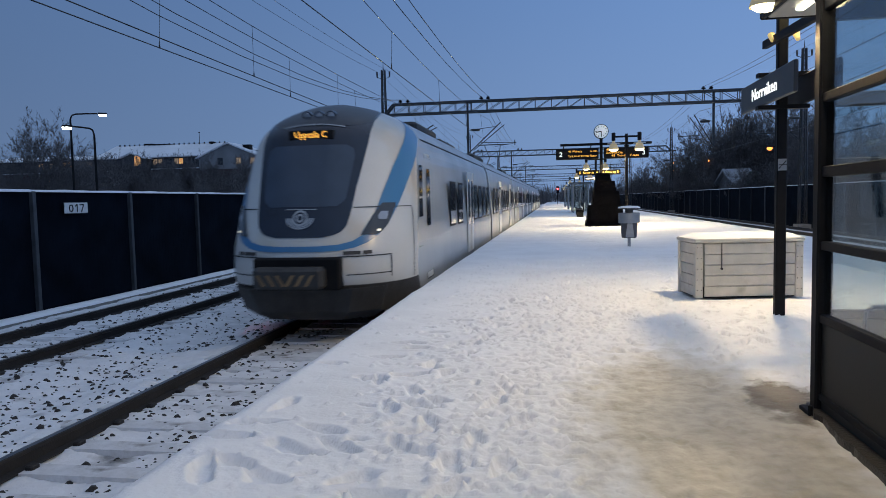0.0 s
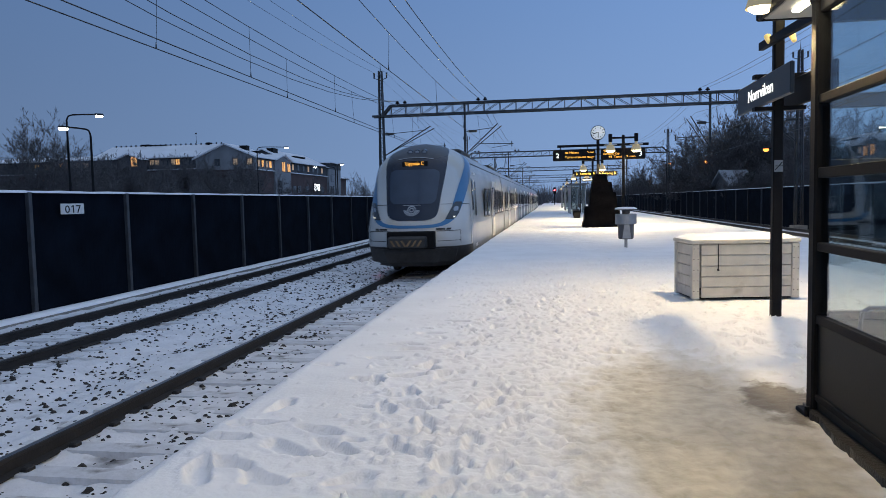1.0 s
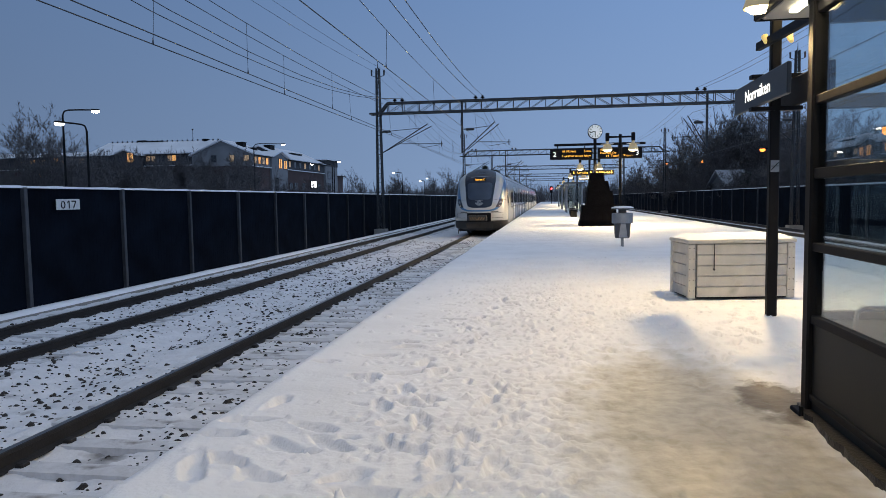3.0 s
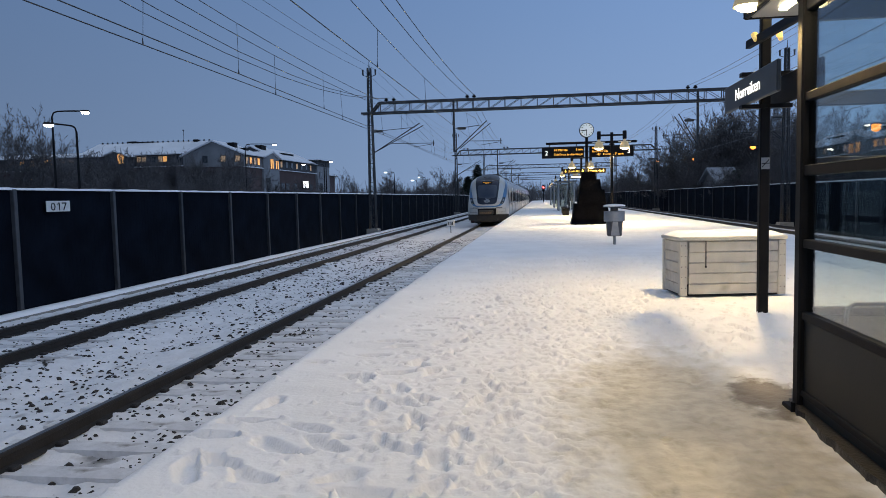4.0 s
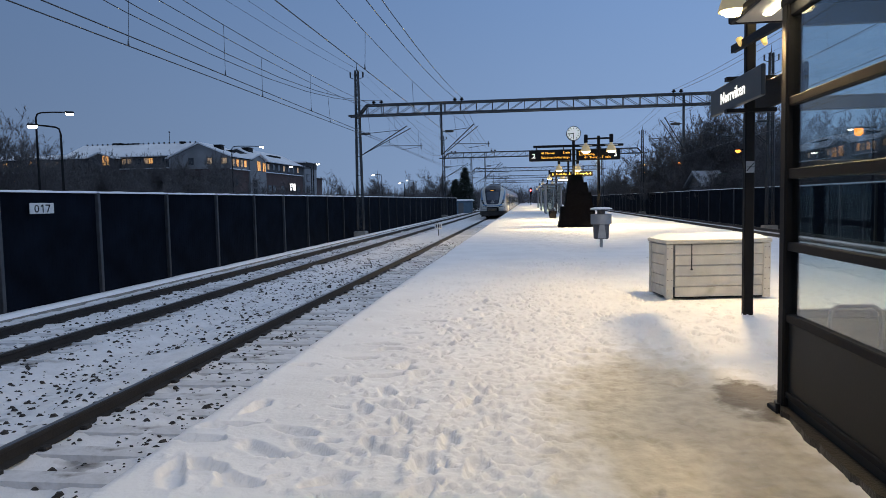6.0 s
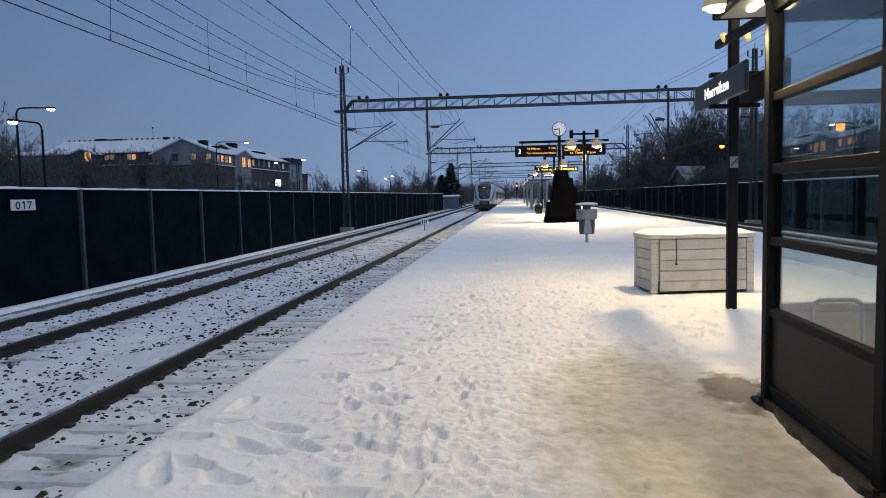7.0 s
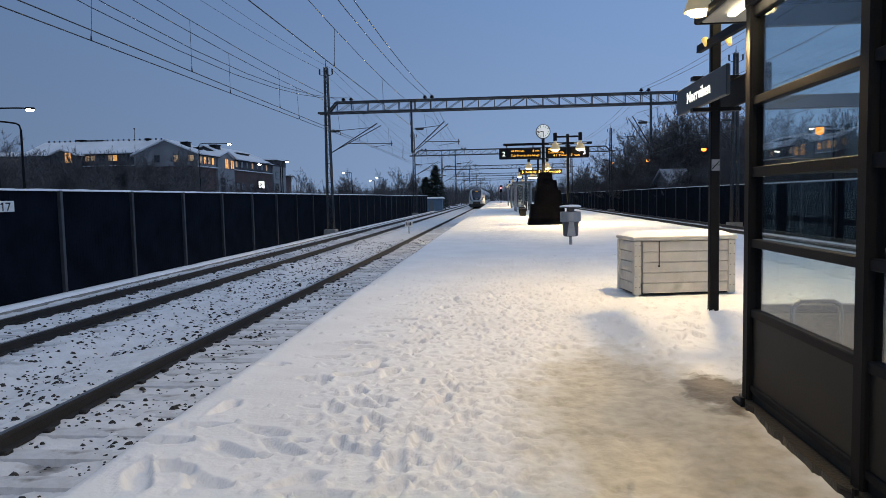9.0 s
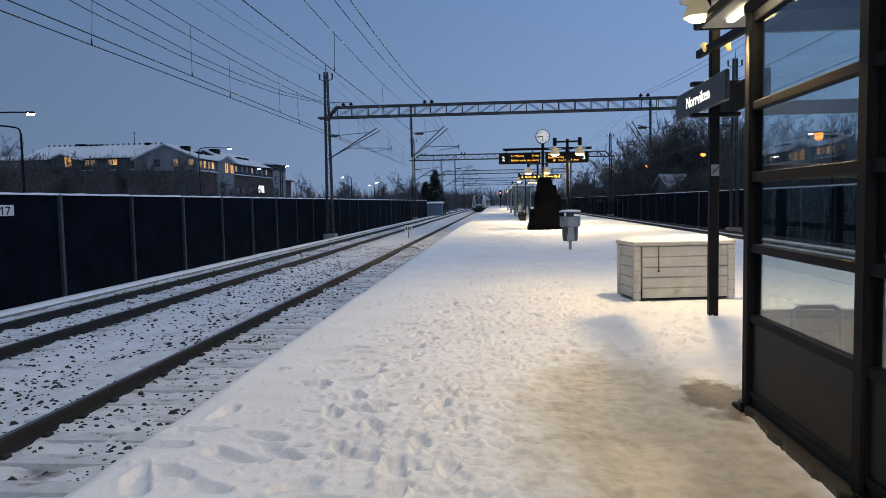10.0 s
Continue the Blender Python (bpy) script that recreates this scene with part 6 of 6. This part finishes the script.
def build_cabinets():
    """Far platform shelters, benches and lamps."""
    for y in (59.0, 76.0, 98.0):
        sh = thing("far_shelter", "glass waiting shelter on the snowy platform", "shelter", at=(1.62, y, 0), group="far shelters")
        for x in (0, 1.25):
            for yy in (0, 2.5, 5.0):
                s = Shape()
                s.box(x - 0.05, x + 0.05, yy - 0.05, yy + 0.05, -0.04, 2.4)
                part("post", s, GALV, sh)
        s = Shape()
        s.box(-0.25, 1.5, -0.3, 5.3, 2.4, 2.5)
        part("roof", s, PANEL_GREY2, sh)
        for x in (0, 1.25):
            for yy in (0.06, 2.56):
                s = Shape()
                s.box(x - 0.006, x + 0.006, yy, yy + 2.38, 0.1, 2.35)
                part("pane", s, FAR_GLASS, sh).visible_shadow = False
        s = Shape()
        s.box(0.06, 1.19, -0.006, 0.006, 0.1, 2.35)
        part("pane", s, FAR_GLASS, sh).visible_shadow = False
    for x, y in ((1.50, 46.0), (1.62, 51.5)):
        b = thing("platform_bench", "dark slatted bench on the snowy platform", "bench", at=(x, y, 0), group="platform benches")
        for k in range(3):
            s = Shape()
            s.box(0.15 * k, 0.15 * k + 0.12, 0, 1.8, 0.42, 0.46, 0.008)
            part("slat", s, BLACK_STEEL, b)
        s = Shape()
        s.box(0.42, 0.46, 0, 1.8, 0.6, 0.9, 0.01)
        part("backrest", s, BLACK_STEEL, b)
        for yy in (0.2, 1.55):
            s = Shape()
            s.box(0.02, 0.42, yy, yy + 0.05, -0.04, 0.42, 0.008)
            part("leg", s, BLACK_STEEL, b)
    m = thing("main_signal", "black signal post with a red light beyond the platform", "signal", at=(0.9, 150.0, -1.2))
    s = Shape()
    s.tube((0, 0, 0), (0, 0, 4.6), 0.08)
    part("post", s, BLACK_STEEL, m)
    s = Shape()
    s.box(-0.28, 0.28, -0.06, 0.06, 3.4, 4.9, 0.05)
    part("screen", s, BLACK_STEEL, m)
    s = Shape()
    s.tube((0, -0.06, 4.3), (0, -0.16, 4.3), 0.16, n=14)
    part("red_lamp", s, SIGNAL_RED, m, "lit red signal lamp")


def build_number_board():
    f = thing("number_board", "white board with black figures on the dark barrier", "sign", at=(FENCE_L + 0.17, 15.6, 0))
    s = Shape()
    s.box(-0.02, 0.01, -0.42, 0.42, 1.14, 1.40, 0.008)
    part("board", s, WHITE_PAINT, f)
    letters("zero", "0", 0.27, BLACK_STEEL, f, (0.014, -0.30, 1.17), (90, 0, 90), width=0.17)
    s = Shape()
    s.box(0.0105, 0.014, 0.0, 0.035, 1.17, 1.36)
    s.bar((0.012, 0.005, 1.35), (0.012, -0.05, 1.31), 0.004, 0.03)
    part("one", s, BLACK_STEEL, f)
    s = Shape()
    s.box(0.0105, 0.014, 0.11, 0.28, 1.33, 1.36)
    s.bar((0.012, 0.262, 1.34), (0.012, 0.165, 1.17), 0.004, 0.035)
    part("seven", s, BLACK_STEEL, f)


def build_shed():
    h = thing("track_shed", "small blue-grey trackside shed with a snowy roof", "shed", at=(-13.1, 121.0, -1.15))
    s = Shape()
    s.box(0, 3.6, 0, 3.0, 0, 2.3, 0.02)
    part("wall", s, SHED_BLUE, h)
    s = Shape()
    s.hull([(-0.25, -0.3), (3.85, -0.3), (3.85, 3.3), (-0.25, 3.3)], [(2.3, 0), (2.42, 0), (2.6, 0.3)])
    part("roof", s, SNOW, h)
    s = Shape()
    s.box(1.3, 2.2, -0.04, 0.0, 0.05, 2.0, 0.01)
    part("door", s, PANEL_GREY2, h)
    o = thing("lit_sign", "glowing white box sign on the brick building", "sign", at=(-45.84, 131.6, 3.9))
    s = Shape()
    s.box(-0.06, 0.15, 0, 3.4, -0.1, 1.4, 0.03)
    part("case", s, BLACK_STEEL, o)
    s = Shape()
    s.box(0.152, 0.17, 0.08, 3.32, -0.02, 1.32)
    part("face", s, WHITE_GLOW, o)


def build_trough():
    s = Shape()
    s.box(-10.75, -10.35, Y0, 118, -1.1, -0.93, 0.02)
    o = thing("cable_trough", "concrete cable trough with a ridge of snow", "cable trough", kind="structure", shape=s, mats=CONCRETE)
    s, rows = Shape(), []
    for j in range(260):
        y = Y0 + 0.5 * j
        h = 0.05 + 0.02 * noise.noise((y * 0.7, 0, 4))
        rows.append([(-10.77, y, -0.95), (-10.74, y, -0.93 + h * 0.8), (-10.55, y, -0.93 + h), (-10.36, y, -0.93 + h * 0.7), (-10.34, y, -0.94)])
    s.grid(rows)
    part("snow", s, SNOW, o, smooth=True)


# ---- build ----
build_ground()
zf = build_ballast(FENCE_L, EDGE_L + 0.3, "track_bed_west", True)
build_ballast(EDGE_R - 0.3, FENCE_R, "track_bed_east", False)
build_stones(zf)
build_trough()
build_track("track_1", "rusty rails on sleepers half buried in snow", TRACKS[0], Y0, Y1 + 100, True)
build_track("track_2", "rusty rails on sleepers half buried in snow", TRACKS[1], Y0, Y1 + 100, True)
build_track("track_3", "dark rails in snow beyond the platform", TRACKS[2], Y0, Y1 + 100, False)
build_track("track_4", "dark rails in snow beyond the platform", TRACKS[3], Y0, Y1 + 100, False)
build_platform()
build_fence("fence_west", FENCE_L, -8, 116, -1.1, 1.66, 1, 14.24)
build_fence("fence_east", FENCE_R, -8, 190, -1.1, 1.72, -1, 12.0)
for k in range(-1, 5):
    build_gantry(GANTRY_Y + 48.0 * k)
for c, st, top, sag in ((-4.05, 0.2, 6.4, 0.82), (-8.25, 0.25, 6.7, 0.82), (-7.83, 0.0, 6.8, 0.85), (TRACKS[2], 0.2, 6.4, 0.85), (TRACKS[3], -0.2, 6.4, 0.85)):
    build_wires(c, st, top, sag)
for x, z, r, sag in ((-11.4, 9.8, 0.009, 0.7), (-10.6, 9.8, 0.009, 0.7), (-9.9, 7.9, 0.013, 1.85), (-9.4, 7.9, 0.013, 1.85), (-4.55, 7.9, 0.016, 0.8),
                     (-4.1, 7.9, 0.016, 0.8), (9.2, 7.9, 0.01, 0.8), (9.65, 7.9, 0.01, 0.8), (14.6, 9.8, 0.006, 0.7), (15.4, 9.8, 0.006, 0.7)):
    build_feeder("feeder_cable", x, z, r, sag)
build_shelter()
build_grit_box()
build_bin()
build_name_sign()
build_display_mast()
build_kiosk()
build_signal_marker()
build_number_board()
# The first post, unseen behind the camera, is added to fill the near platform.
for x, y in ((1.6, -4.6), (3.17, 31.5), (2.5, 42.5), (2.5, 60.0), (2.5, 84.0), (2.5, 108.0), (2.5, 132.0)):
    build_lamp_post(x, y, 3.88 if y == 31.5 else 3.5 if y > 40 else 4.0, 210 if y < 0 else 1000 if y < 40 else 750)
build_cabinets()
build_trees()
build_conifer(-11.2, 128, 8.4)
build_conifer(-13.6, 134, 6.5)
build_far_woods()
build_shed()
build_brick_block()
build_house("villa", "small pale house with a snowy roof behind the barrier", 18.5, 76.3, 16, 2.2, 3.0, 3.6, 4.9, VILLA_WALL, VILLA_WALL, 1.2, [(0.7, 2.6, 0.7, 0.9, TRAIN_GLASS), (1.6, 2.6, 0.7, 0.9, TRAIN_GLASS)], ledge=False, roof=VILLA_ROOF)
build_conifer(19.4, 72.5, 4.6)
# street lamps west of the line
for x, y, h, rz, reach in ((-22.0, 31.1, 6.3, 225, 0.9), (-26.0, 34.8, 7.6, 35, 1.35), (-30.0, 69.0, 8.5, 45, 3.0), (-24.0, 76.5, 6.6, 200, 2.0), (-24.0, 77.2, 6.9, 20, 0.3), (-24.0, 115.0, 7.0, 180, 1.2), (-24.0, 148.0, 7.0, 180, 1.2), (-23.0, 131.0, 6.0, 180, 0.6)):
    build_street_lamp(x, y, h, rz, STREET_GLOW, reach)
# sodium lamps east of the line
for x, y, h in ((20.98, 70, 6.73), (19.87, 90, 6.7), (18.7, 110, 7.4), (18.87, 110.5, 6.27), (20.74, 45, 6.3), (21.18, 46, 6.2)):
    build_street_lamp(x, y, h, 180, SODIUM, 0.6, 0.26 if y < 100 else 0.2)
strip_lamp("shelter_light", (1.432, 3.67, 2.338), 6, 1.1)
strip_lamp("shelter_light", (1.432, 0.85, 2.338), 12, 1.3)
TRAIN, TAILS = build_train()


def motions():
    """The train pulls away along the track; its tail lights turn their lit face out and in."""
    rows = []
    for k in range(21):
        t = 0.5 * k
        rows.append((t, pose(TRACKS[0] - 0.10, 9.7 + 8.3 * t + 0.35 * t * t + 0.022 * t ** 3, RAIL_Z)))
    walk(TRAIN, rows)
    for ob, q in TAILS:
        def face(a):
            return pose(q[0], q[1] - 0.12 + 0.50 * a / 180, q[2], 90 + a, 0, 0)
        rows = [(0.0, face(180))]
        for on, off in ((1.45, 2.92), (4.45, 5.9), (7.45, 8.87)):
            rows += [(on - 0.1, face(180)), (on - 0.067, face(120)), (on - 0.033, face(60)), (on, face(0)),
                     (off, face(0)), (off + 0.033, face(60)), (off + 0.067, face(120)), (off + 0.1, face(180))]
        rows.append((10.0, face(180)))
        walk(ob, rows)


motions()
